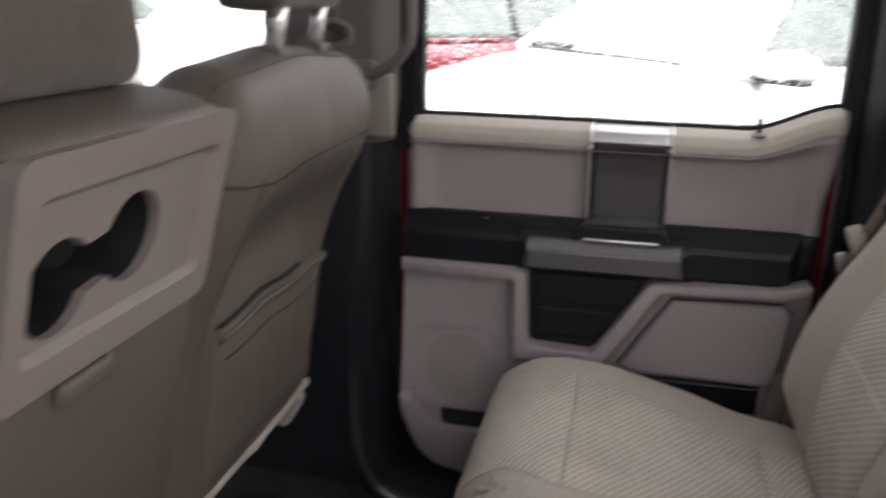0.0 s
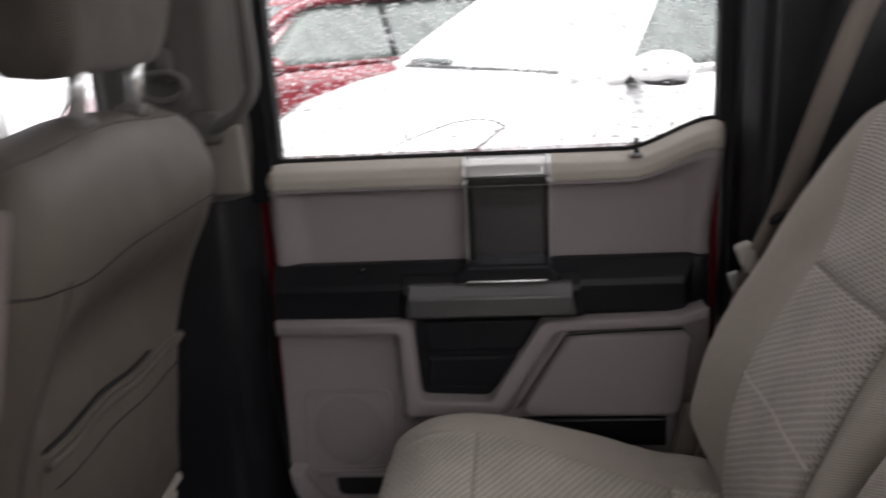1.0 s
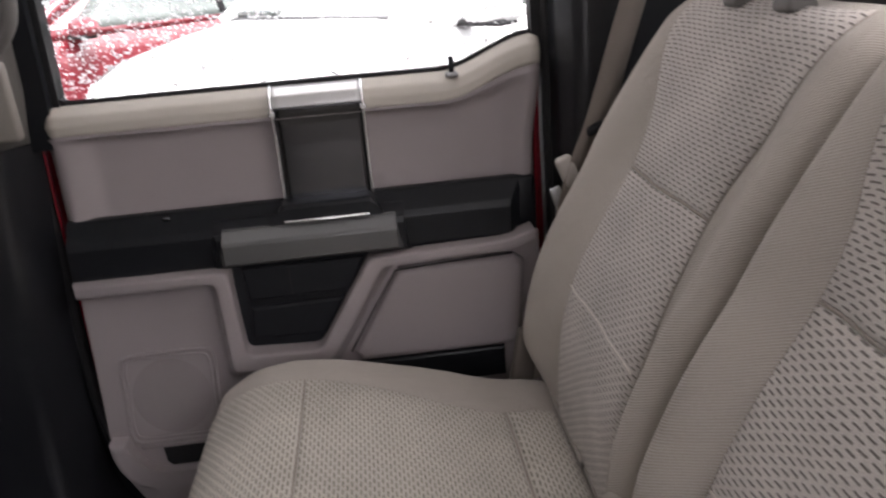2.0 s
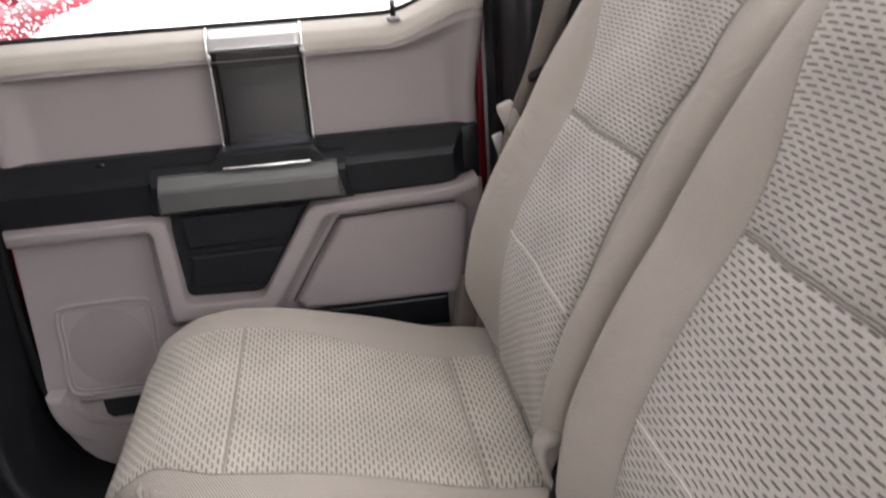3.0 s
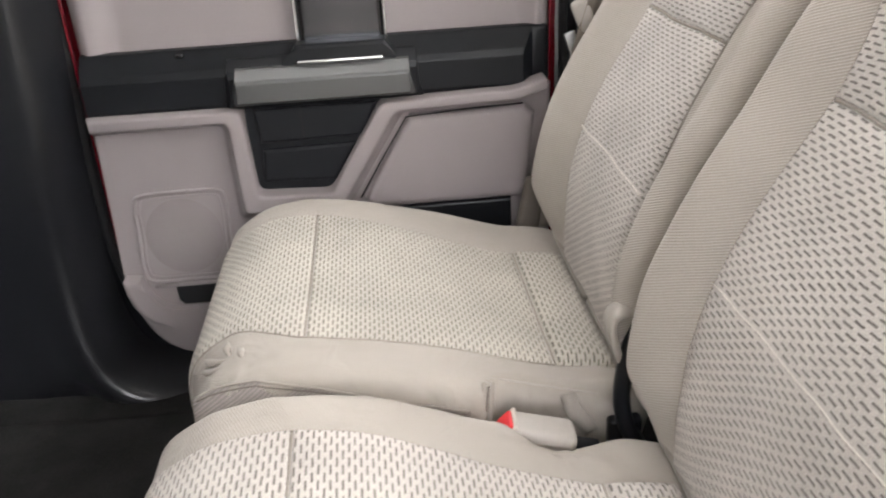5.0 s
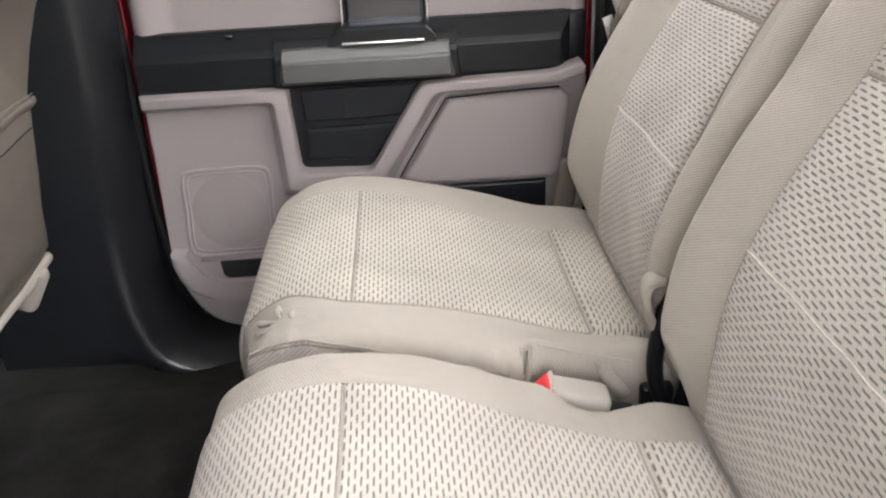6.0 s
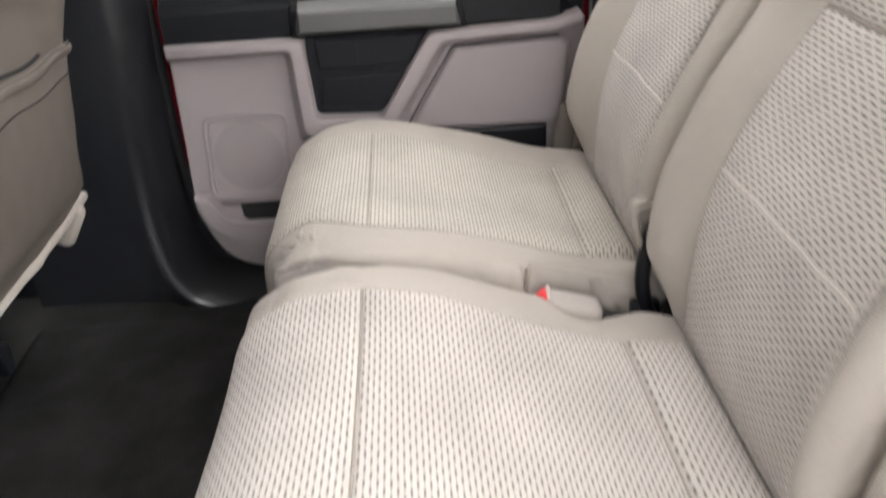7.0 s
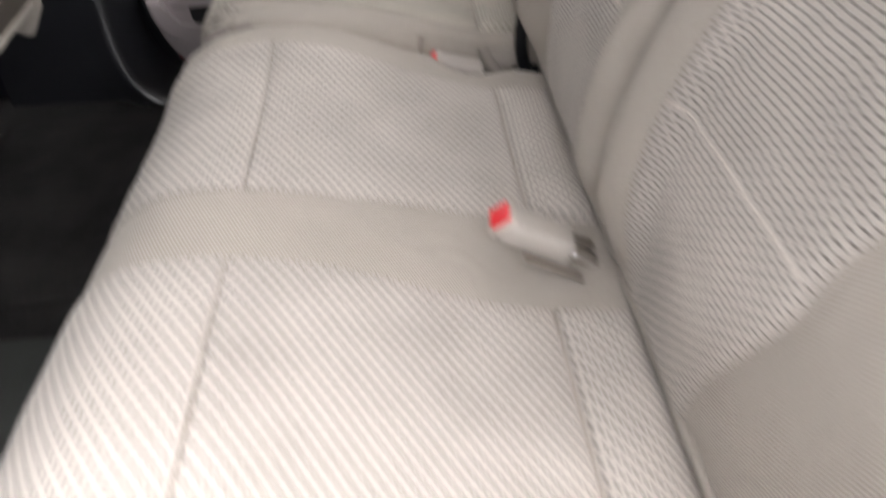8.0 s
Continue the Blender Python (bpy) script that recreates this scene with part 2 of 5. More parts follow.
LEAF = material("winter_green_leaf", (0.055, 0.075, 0.05), 0.8, vary=0.4, coarse=1.5, fine=20)
SNOW = material("wet_snow", (0.85, 0.87, 0.88), 0.5, vary=0.04)
thin = SNOW.node_tree.nodes.new("ShaderNodeBsdfTranslucent")
thin.inputs["Color"].default_value = (0.98, 0.98, 0.98, 1)
blend = SNOW.node_tree.nodes.new("ShaderNodeMixShader")
blend.inputs["Fac"].default_value = 0.9
SNOW.node_tree.links.new(SNOW.node_tree.nodes["Principled BSDF"].outputs[0], blend.inputs[1])
SNOW.node_tree.links.new(thin.outputs[0], blend.inputs[2])
SNOW.node_tree.links.new(blend.outputs[0], SNOW.node_tree.nodes["Material Output"].inputs["Surface"])
sheen = PILLAR.node_tree.nodes["Principled BSDF"]
sheen.inputs["Coat Weight"].default_value, sheen.inputs["Coat Roughness"].default_value = 0.5, 0.22
GLASS = clear_glass("window_glass", (0.97, 0.99, 0.98))


# ---- building helpers ----
def mesh_of(name, verts, faces, uvs=None, smooth=True):
    me = bpy.data.meshes.new(name)
    me.from_pydata([tuple(v) for v in verts], [], faces)
    if uvs is not None:
        layer = me.uv_layers.new(name="metres")
        for loop in me.loops:
            layer.data[loop.index].uv = uvs[loop.vertex_index]
    if smooth:
        me.polygons.foreach_set("use_smooth", [True] * len(me.polygons))
    me.update()
    return me


def part(name, what, mat, parent=None, label=""):
    """Links a bmesh or a mesh as ONE object under a thing or a part."""
    if isinstance(what, bmesh.types.BMesh):
        me = bpy.data.meshes.new(name)
        bmesh.ops.recalc_face_normals(what, faces=what.faces)
        what.to_mesh(me)
        what.free()
    else:
        me = what
    if not me.materials:
        me.materials.append(mat)
    ob = new(name, me)
    if parent is not None:
        ob.parent = parent
    if label:
        tagged(ob, label)
    return ob


def thing(name, label, category, group="", kind=""):
    return tagged(new(name), label, category, group, kind)


def rbox(size, at, bevel=0.004, segs=3, turn=(0, 0, 0), bm=None):
    """A box with rounded edges."""
    bm = bm or bmesh.new()
    made = bmesh.ops.create_cube(bm, size=1.0, matrix=Matrix.Diagonal((*size, 1)))
    vs = made["verts"]
    if bevel:
        es = list({e for v in vs for e in v.link_edges})
        got = bmesh.ops.bevel(bm, geom=es, offset=min(bevel, min(size) * 0.49), segments=segs, profile=0.5, affect="EDGES")
        vs = list({v for v in got["verts"]} | {v for v in vs if v.is_valid})
    bmesh.ops.transform(bm, matrix=pose(*at, *turn), verts=vs)
    for f in bm.faces:
        f.smooth = bevel > 0
    return bm


def prism(points, near, far, bevel=0.004, segs=2):
    """A plate with an outline in x and z, from y = near (rounded edges) to y = far."""
    bm = bmesh.new()
    a = [bm.verts.new((x, near, z)) for x, z in points]
    b = [bm.verts.new((x, far, z)) for x, z in points]
    front = bm.faces.new(a)
    bm.faces.new(b[::-1])
    k = len(points)
    for i in range(k):
        bm.faces.new((a[i], b[i], b[(i + 1) % k], a[(i + 1) % k]))
    if bevel:
        bmesh.ops.bevel(bm, geom=list(front.edges), offset=bevel, segments=segs, profile=0.5, affect="EDGES")
    return bm


def faceted(x0, x1, cut, profile, bevel):
    """A bar along x with slanted ends: profile points (y, z), the nearest y being the shortest edge."""
    deep, close = max(p[0] for p in profile), min(p[0] for p in profile)
    bm = bmesh.new()
    top, low = max(p[1] for p in profile), min(p[1] for p in profile)

    def inset(y, z):
        return cut * max((deep - y) / (deep - close), 2.2 * (z - low) / (top - low) - 1.2)
    a = [bm.verts.new((x0 + inset(y, z), y, z)) for y, z in profile]
    b = [bm.verts.new((x1 - inset(y, z), y, z)) for y, z in profile]
    k = len(profile)
    bm.faces.new(a)
    bm.faces.new(b[::-1])
    for i in range(k):
        bm.faces.new((a[i], b[i], b[(i + 1) % k], a[(i + 1) % k]))
    bmesh.ops.recalc_face_normals(bm, faces=bm.faces[:])
    bmesh.ops.bevel(bm, geom=bm.edges[:], offset=bevel, segments=2, profile=0.5, affect="EDGES")
    return bm


def band_bar(x0, x1, cut, profile, bevel):
    """A bar along x with a slanted far end only."""
    deep, close = max(p[0] for p in profile), min(p[0] for p in profile)
    bm = bmesh.new()
    a = [bm.verts.new((x0, y, z)) for y, z in profile]
    b = [bm.verts.new((x1 - cut * (deep - y) / (deep - close), y, z)) for y, z in profile]
    k = len(profile)
    bm.faces.new(a)
    bm.faces.new(b[::-1])
    for i in range(k):
        bm.faces.new((a[i], b[i], b[(i + 1) % k], a[(i + 1) % k]))
    bmesh.ops.recalc_face_normals(bm, faces=bm.faces[:])
    bmesh.ops.bevel(bm, geom=bm.edges[:], offset=bevel, segments=2, profile=0.5, affect="EDGES")
    return bm


def rib_strip(outer, inner):
    """A moulded rib between two lines in x and z: crisp along the outer one, sloping away softly to the inner one."""
    def rounded(q):
        out = [Vector(q[0])]
        for i in range(1, len(q) - 1):
            p, a, b = Vector(q[i]), Vector(q[i - 1]), Vector(q[i + 1])
            ka, kb = p + (a - p).normalized() * 0.012, p + (b - p).normalized() * 0.012
            out += [ka * (1 - t) ** 2 + p * 2 * t * (1 - t) + kb * t * t for t in (0, 0.25, 0.5, 0.75, 1)]
        return out + [Vector(q[-1])]
    a, b = rounded(outer), rounded(inner)
    shape = ((0.0, 0.826), (0.0, 0.793), (0.025, 0.789), (0.07, 0.7865), (0.14, 0.786), (0.50, 0.786), (0.57, 0.7868), (0.63, 0.790), (0.72, 0.799), (0.82, 0.810), (0.92, 0.817), (1.0, 0.819), (1.03, 0.826))
    verts, faces, k = [], [], len(shape)
    for i, (p, q) in enumerate(zip(a, b)):
        for u, y in shape:
            v = p.lerp(q, u)
            verts.append((v.x, y if i else max(y, 0.806), v.y))
        if i == 0:
            verts += [(verts[j][0] + 0.008, y, verts[j][2]) for j, (u, y) in enumerate(shape)]
    for i in range(len(a)):
        faces += [(i * k + j, i * k + j + 1, (i + 1) * k + j + 1, (i + 1) * k + j) for j in range(k - 1)]
    faces += [tuple(range(k)), tuple(range(len(a) * k, (len(a) + 1) * k))[::-1]]
    return mesh_of("rib", verts, faces)


def flat(ob):
    """Hard edges between a part's faces."""
    ob.data.polygons.foreach_set("use_smooth", [False] * len(ob.data.polygons))
    return ob


def curve_points(points, closed=False, step=0.006):
    """A smooth line through points, cut into even short steps."""
    p = [Vector(q) for q in points]
    n, out = len(p), []
    for i in range(n if closed else n - 1):
        if closed:
            a, b, c, d = p[i - 1], p[i], p[(i + 1) % n], p[(i + 2) % n]
        else:
            a, b, c, d = p[max(i - 1, 0)], p[i], p[i + 1], p[min(i + 2, n - 1)]
        k = max(1, round((c - b).length / step))
        for j in range(k):
            t = j / k
            out.append(0.5 * (2 * b + (c - a) * t + (2 * a - 5 * b + 4 * c - d) * t * t + (3 * b - a - 3 * c + d) * t**3))
    if not closed:
        out.append(p[-1])
    return out


def sweep(points, section, side=(0, 1, 0), closed=False, caps=True, taper=False):
    """A bar with the given outline (across, out) along a line of points; side is about the direction of 'across'; tapered bars run out at both ends."""
    p = [Vector(q) for q in points]
    verts, faces, k, n = [], [], len(section), len(p)
    for i in range(n):
        if closed:
            t = p[(i + 1) % n] - p[i - 1]
        else:
            t = p[min(i + 1, n - 1)] - p[max(i - 1, 0)]
        t.normalize()
        out = t.cross(Vector(side)).normalized()
        across = out.cross(t).normalized()
        size = max(0.08, math.sin(math.pi * i / (n - 1))) if taper else 1.0
        verts += [p[i] + across * a * size + out * b * size for a, b in section]
    for i in range(n if closed else n - 1):
        for j in range(k):
            q, r = i * k, ((i + 1) % n) * k
            faces.append((q + j, q + (j + 1) % k, r + (j + 1) % k, r + j))
    if caps and not closed:
        faces += [tuple(range(k))[::-1], tuple(range((n - 1) * k, n * k))]
    return mesh_of("sweep", verts, faces)


def oval(a, b, k=12):
    return [(a * math.cos(2 * math.pi * i / k), b * math.sin(2 * math.pi * i / k)) for i in range(k)]


def strap(w, t):
    return [(-w / 2, -t / 2), (w / 2, -t / 2), (w / 2, t / 2), (-w / 2, t / 2)]


def smooth(lo, hi, v):
    v = min(1.0, max(0.0, (v - lo) / (hi - lo)))
    return v * v * (3 - 2 * v)


class Profile:
    """A closed outline in x and z, clockwise seen from -y is not needed: 'inside' tells where the stuffing is."""

    def __init__(self, points, step=0.007):
        q = curve_points([(x, z, 0) for x, z in points], True, step)
        self.p = [(v[0], v[1]) for v in q]
        n = len(self.p)
        cx, cz = sum(a for a, _ in self.p) / n, sum(b for _, b in self.p) / n
        area = sum(self.p[i - 1][0] * self.p[i][1] - self.p[i][0] * self.p[i - 1][1] for i in range(n))
        sign = 1 if area > 0 else -1
        self.n, self.s = [], [0.0]
        for i in range(n):
            dx, dz = self.p[(i + 1) % n][0] - self.p[i - 1][0], self.p[(i + 1) % n][1] - self.p[i - 1][1]
            d = math.hypot(dx, dz) or 1
            self.n.append((sign * dz / d, -sign * dx / d))
            if i:
                self.s.append(self.s[-1] + math.dist(self.p[i], self.p[i - 1]))
        self.mid = (cx, cz)

    def where(self, test):
        """The length along the outline at which test(x, z) first holds."""
        return next(s for s, (x, z) in zip(self.s, self.p) if test(x, z))

    def at(self, s):
        i = 0
        lo, hi = 0, len(self.s) - 1
        while hi - lo > 1:
            i = (lo + hi) // 2
            lo, hi = (i, hi) if self.s[i] <= s else (lo, i)
        f = (s - self.s[lo]) / (self.s[hi] - self.s[lo])
        return [self.p[lo][k] * (1 - f) + self.p[hi][k] * f for k in (0, 1)] + [self.n[lo][k] * (1 - f) + self.n[hi][k] * f for k in (0, 1)]


def stuffed(profile, y0, y1, r, warp=None, gap=0.012, gather=False):
    """A padded body: the outline drawn from y0 to y1, with round shoulders of radius r."""
    rings = []
    for i in range(9):
        a = math.pi / 2 * i / 8
        rings.append((y0 + r * (1 - math.cos(a)), r * (1 - math.sin(a))))
    k = max(2, int((y1 - y0 - 2 * r) / gap))
    rings += [(y0 + r + (y1 - y0 - 2 * r) * i / k, 0.0) for i in range(1, k)]
    rings += [(y0 + y1 - y, d) for y, d in rings[8::-1]]
    verts, faces, uvs, m = [], [], [], len(profile.p)
    for y, d in rings:
        uvs += [(along, y - d) for along in profile.s]
        for (x, z), (nx, nz) in zip(profile.p, profile.n):
            if gather:
                far = math.dist((x, z), profile.mid)
                nx, nz = (x - profile.mid[0]) / far, (z - profile.mid[1]) / far
            v = (x - nx * d, y, z - nz * d)
            verts.append(warp(*v) if warp else v)
    for i in range(len(rings) - 1):
        for j in range(m):
            q, t = i * m, (i + 1) * m
            faces.append((q + j, q + (j + 1) % m, t + (j + 1) % m, t + j))
    faces += [tuple(range(m))[::-1], tuple(range((len(rings) - 1) * m, len(rings) * m))]
    return mesh_of("stuffed", verts, faces, uvs)


def cover(profile, s0, s1, y0, y1, puff=0.004, warp=None, step=0.007, edge=0.007):
    """A sewn-on cover on a padded body, from s0 to s1 along its outline; its edges sink into the seams."""
    f0 = y0 if callable(y0) else (lambda s: y0)
    f1 = y1 if callable(y1) else (lambda s: y1)
    ns, ny = max(4, int((s1 - s0) / step)), max(4, int((f1(s0) - f0(s0)) / step))
    fine = (0.0, 0.0, 0.0015, 0.004)
    us = [k / (s1 - s0) for k in fine] + [i / ns for i in range(1, ns)] + [1 - k / (s1 - s0) for k in fine[::-1]]
    wide = f1(s0) - f0(s0)
    vs = [k / wide for k in fine] + [j / ny for j in range(1, ny)] + [1 - k / wide for k in fine[::-1]]
    verts, faces, uvs = [], [], []
    for i, u in enumerate(us):
        s = s0 + (s1 - s0) * u
        x, z, nx, nz = profile.at(s)
        a, b = f0(s), f1(s)
        for j, w in enumerate(vs):
            y = a + (b - a) * w
            d = max(0.0, min(s - s0, s1 - s, y - a, b - y))
            rim = i in (0, len(us) - 1) or j in (0, len(vs) - 1)
            up = -0.003 if rim else 0.0012 + puff * (1 - math.exp(-d / edge))
            v = warp(x, y, z) if warp else (x, y, z)
            verts.append((v[0] + nx * up, v[1], v[2] + nz * up))
            uvs.append((s, y))
    k = len(vs)
    for i in range(len(us) - 1):
        for j in range(k - 1):
            q = i * k + j
            faces.append((q, q + 1, q + k + 1, q + k))
    return mesh_of("cover", verts, faces, uvs)


def seam_line(profile, s, y0, y1, warp, lift=0.002, radius=0.0016, sag=0.0):
    """A sewn cord across a padded body."""
    pts = []
    for j in range(41):
        y = y0 + (y1 - y0) * j / 40
        x, z, nx, nz = profile.at(s + sag * math.sin(math.pi * j / 40))
        v = warp(x, y, z) if warp else (x, y, z)
        pts.append((v[0] + nx * lift, v[1], v[2] + nz * lift))
    return sweep(pts, oval(radius, radius, 6), side=(0.3, 0, 1))


def sheet(fn, u0, u1, v0, v1, nu, nv):
    """A curved sheet of points fn(u, v)."""
    verts = [fn(u0 + (u1 - u0) * i / nu, v0 + (v1 - v0) * j / nv) for i in range(nu + 1) for j in range(nv + 1)]
    faces = [(i * (nv + 1) + j, i * (nv + 1) + j + 1, (i + 1) * (nv + 1) + j + 1, (i + 1) * (nv + 1) + j) for i in range(nu) for j in range(nv)]
    return mesh_of("sheet", verts, faces)


def thick(ob, t, offset=-1.0):
    mod = ob.modifiers.new("thickness", "SOLIDIFY")
    mod.thickness, mod.offset = t, offset
    return ob


# ---- setting: the cab of a pickup truck ----
FLOOR, GROUND = 0.065, -0.50


def boxes(*rows):
    """Several plain boxes in one mesh: (x0, x1, y0, y1, z0, z1)."""
    bm = bmesh.new()
    for x0, x1, y0, y1, z0, z1 in rows:
        bmesh.ops.create_cube(bm, size=1.0, matrix=Matrix.Translation(((x0 + x1) / 2, (y0 + y1) / 2, (z0 + z1) / 2)) @ Matrix.Diagonal((x1 - x0, y1 - y0, z1 - z0, 1)))
    return bm


def build_ground():
    bm = bmesh.new()
    bmesh.ops.create_grid(bm, x_segments=40, y_segments=40, size=900, matrix=Matrix.Translation((0, 0, GROUND)))
    tagged(part("ground", bm, ASPHALT), "dark wet asphalt of a parking lot", "ground", kind="structure")


def build_floor():
    def at(u, v):
        lump = 0.004 * noise.noise((u * 9, v * 9, 0.3)) + 0.002 * noise.noise((u * 31, v * 31, 2.0))
        rise = 0.008 * smooth(0.66, 0.72, abs(v))
        return (u, v, FLOOR + lump + rise)
    ob = part("floor", sheet(at, -1.42, 0.66, -0.86, 0.86, 110, 96), CARPET)
    thick(ob, 0.05, 1.0)
    tagged(ob, "worn black carpet on the cab floor", "floor", kind="structure")
    # a grey mat behind the driver's place, and a ridge in the carpet
    def pad(u, v):
        d = min(u + 0.80, -0.12 - u, v + 0.74, 0.075 - v)
        return (u, v, FLOOR + 0.008 + 0.010 * smooth(0.0, 0.012, d) + 0.003 * noise.noise((u * 14, v * 14, 5.0)))
    mat_ob = part("floor_mat", sheet(pad, -0.80, -0.12, -0.74, 0.075, 60, 70), MAT)
    thick(mat_ob, 0.014, 1.0)
    tagged(mat_ob, "flat grey floor mat lying on the black carpet", "floor mat")
    def far_pad(u, v):
        d = min(u + 0.62, -0.10 - u, v - 0.15, 0.72 - v)
        return (u, v, FLOOR + 0.003 + 0.009 * smooth(0.0, 0.016, d) + 0.005 * noise.noise((u * 8, v * 8, 9.0)) + 0.002 * noise.noise((u * 40, v * 40, 1.0)))
    far_ob = part("floor_mat", sheet(far_pad, -0.62, -0.10, 0.15, 0.72, 60, 60), CARPET)
    thick(far_ob, 0.012, 1.0)
    tagged(far_ob, "black carpet floor mat with dusty stains", "floor mat")


def build_shell():
    """Roof, rear wall, front wall and sides that close the cab; unseen pieces block daylight."""
    def roof(u, v):
        return (u, v, 1.405 - 0.04 * smooth(0.45, 0.86, abs(v)) - 0.02 * smooth(0.5, 0.7, u))
    ob = part("ceiling", sheet(roof, -0.98, 0.74, -0.90, 0.90, 24, 40), HEADLINER)
    thick(ob, 0.05, 1.0)
    tagged(ob, "pale grey cloth headliner", "ceiling", kind="structure")
    bm = boxes((0.66, 0.74, -0.90, 0.90, 0.05, 0.93), (0.66, 0.74, -0.90, 0.90, 1.30, 1.39), (0.66, 0.74, -0.90, -0.66, 0.93, 1.30), (0.66, 0.74, 0.66, 0.90, 0.93, 1.30))
    tagged(part("wall_rear", bm, PILLAR), "charcoal rear wall of the cab with a window", "wall", kind="structure")
    w = thing("window_1", "wide rear window of the cab with a black rubber rim", "window", kind="structure")
    part("pane", boxes((0.690, 0.695, -0.66, 0.66, 0.93, 1.30)), GLASS, w).visible_shadow = False
    rim = [(0.656, -0.65, 0.935), (0.656, 0.65, 0.935), (0.656, 0.65, 1.295), (0.656, -0.65, 1.295)]
    rim = [Vector(rim[i]).lerp(Vector(rim[(i + 1) % 4]), k / 12) for i in range(4) for k in range(12)]
    part("window_rim", sweep(rim, oval(0.012, 0.006, 8), side=(1, 0, 0), closed=True), RUBBER, w)
    # the second box is added, out of view, to block light from the windscreen
    bm = boxes((-1.46, -1.40, -0.90, 0.90, 0.05, 0.84), (-1.30, -1.24, -0.84, 0.60, 0.84, 1.30))
    tagged(part("wall_front", bm, BLACK), "black front wall with an unseen upper slab against windscreen light", "wall", kind="structure")
    w = thing("window_2", "slanted front windscreen of the cab", "window", kind="structure")
    def screen(u, v):
        return (-1.44 + 0.50 * v - 0.05 * (1 - (u / 0.85) ** 2), u, 0.84 + 0.535 * v)
    ob = part("pane", sheet(screen, -0.86, 0.86, 0, 1, 20, 6), GLASS, w)
    thick(ob, 0.005).visible_shadow = False
    for side, name in ((1, "wall_far"), (-1, "wall_near_light_block")):
        lo, hi = sorted((side * 0.86, side * 0.94))
        bm = boxes((-1.46, -0.60, lo, hi, 0.05, 0.79), (-1.0, 0.74, lo, hi, 1.30, 1.39), (0.44, 0.74, lo, hi, 0.05, 1.30), (-1.46, 0.74, lo, hi, -0.02, 0.05))
        if side < 0:
            # the rear door on this side stands open; unseen added walls cut its daylight
            bm = boxes((-1.46, -0.12, lo, hi, 0.05, 1.30), (-1.46, 0.74, lo, hi, 1.30, 1.39), (0.42, 0.74, lo, hi, 0.05, 1.30), (-0.12, 0.42, lo, hi, 0.05, 0.62), (-1.46, 0.74, lo, hi, -0.02, 0.05))
        tagged(part(name, bm, PILLAR), "charcoal side wall of the cab, on the near side blocking daylight", "wall", kind="structure")
        post = sweep([(-1.44, side * 0.87, 0.80), (-1.20, side * 0.85, 1.08), (-0.94, side * 0.83, 1.37)], oval(0.03, 0.045, 12))
        tagged(part("pillar_front", post, PILLAR_GREY), "grey covered windscreen pillar", "pillar", kind="structure")


def build_chassis():
    bm = boxes((-1.44, 0.72, -0.78, 0.78, GROUND, 0.012))
    tagged(part("chassis", bm, RUBBER), "plain black underside of the truck", "chassis", kind="structure")


def build_front_door():
    d = thing("car_door", "closed front door with a beige top cap and clear window", "door", kind="structure")
    part("panel", boxes((-1.38, -0.615, 0.835, 0.858, 0.06, 0.745)), BLACK, d, "dark lower panel")
    prof = [(0.832, 0.745), (0.830, 0.765), (0.838, 0.785), (0.858, 0.796), (0.875, 0.797), (0.875, 0.745)]
    part("top_cap", sweep([(-1.38 + 0.0765 * i, 0, 0) for i in range(11)], [(y, z) for y, z in prof], side=(0, 1, 0)), TRIM_PALE, d)
    part("seal", sweep([(-1.38, 0.874, 0.80), (-0.62, 0.874, 0.80)], oval(0.006, 0.006, 8)), RUBBER, d)
    part("pane", boxes((-1.36, -0.60, 0.890, 0.894, 0.79, 1.31)), GLASS, d).visible_shadow = False


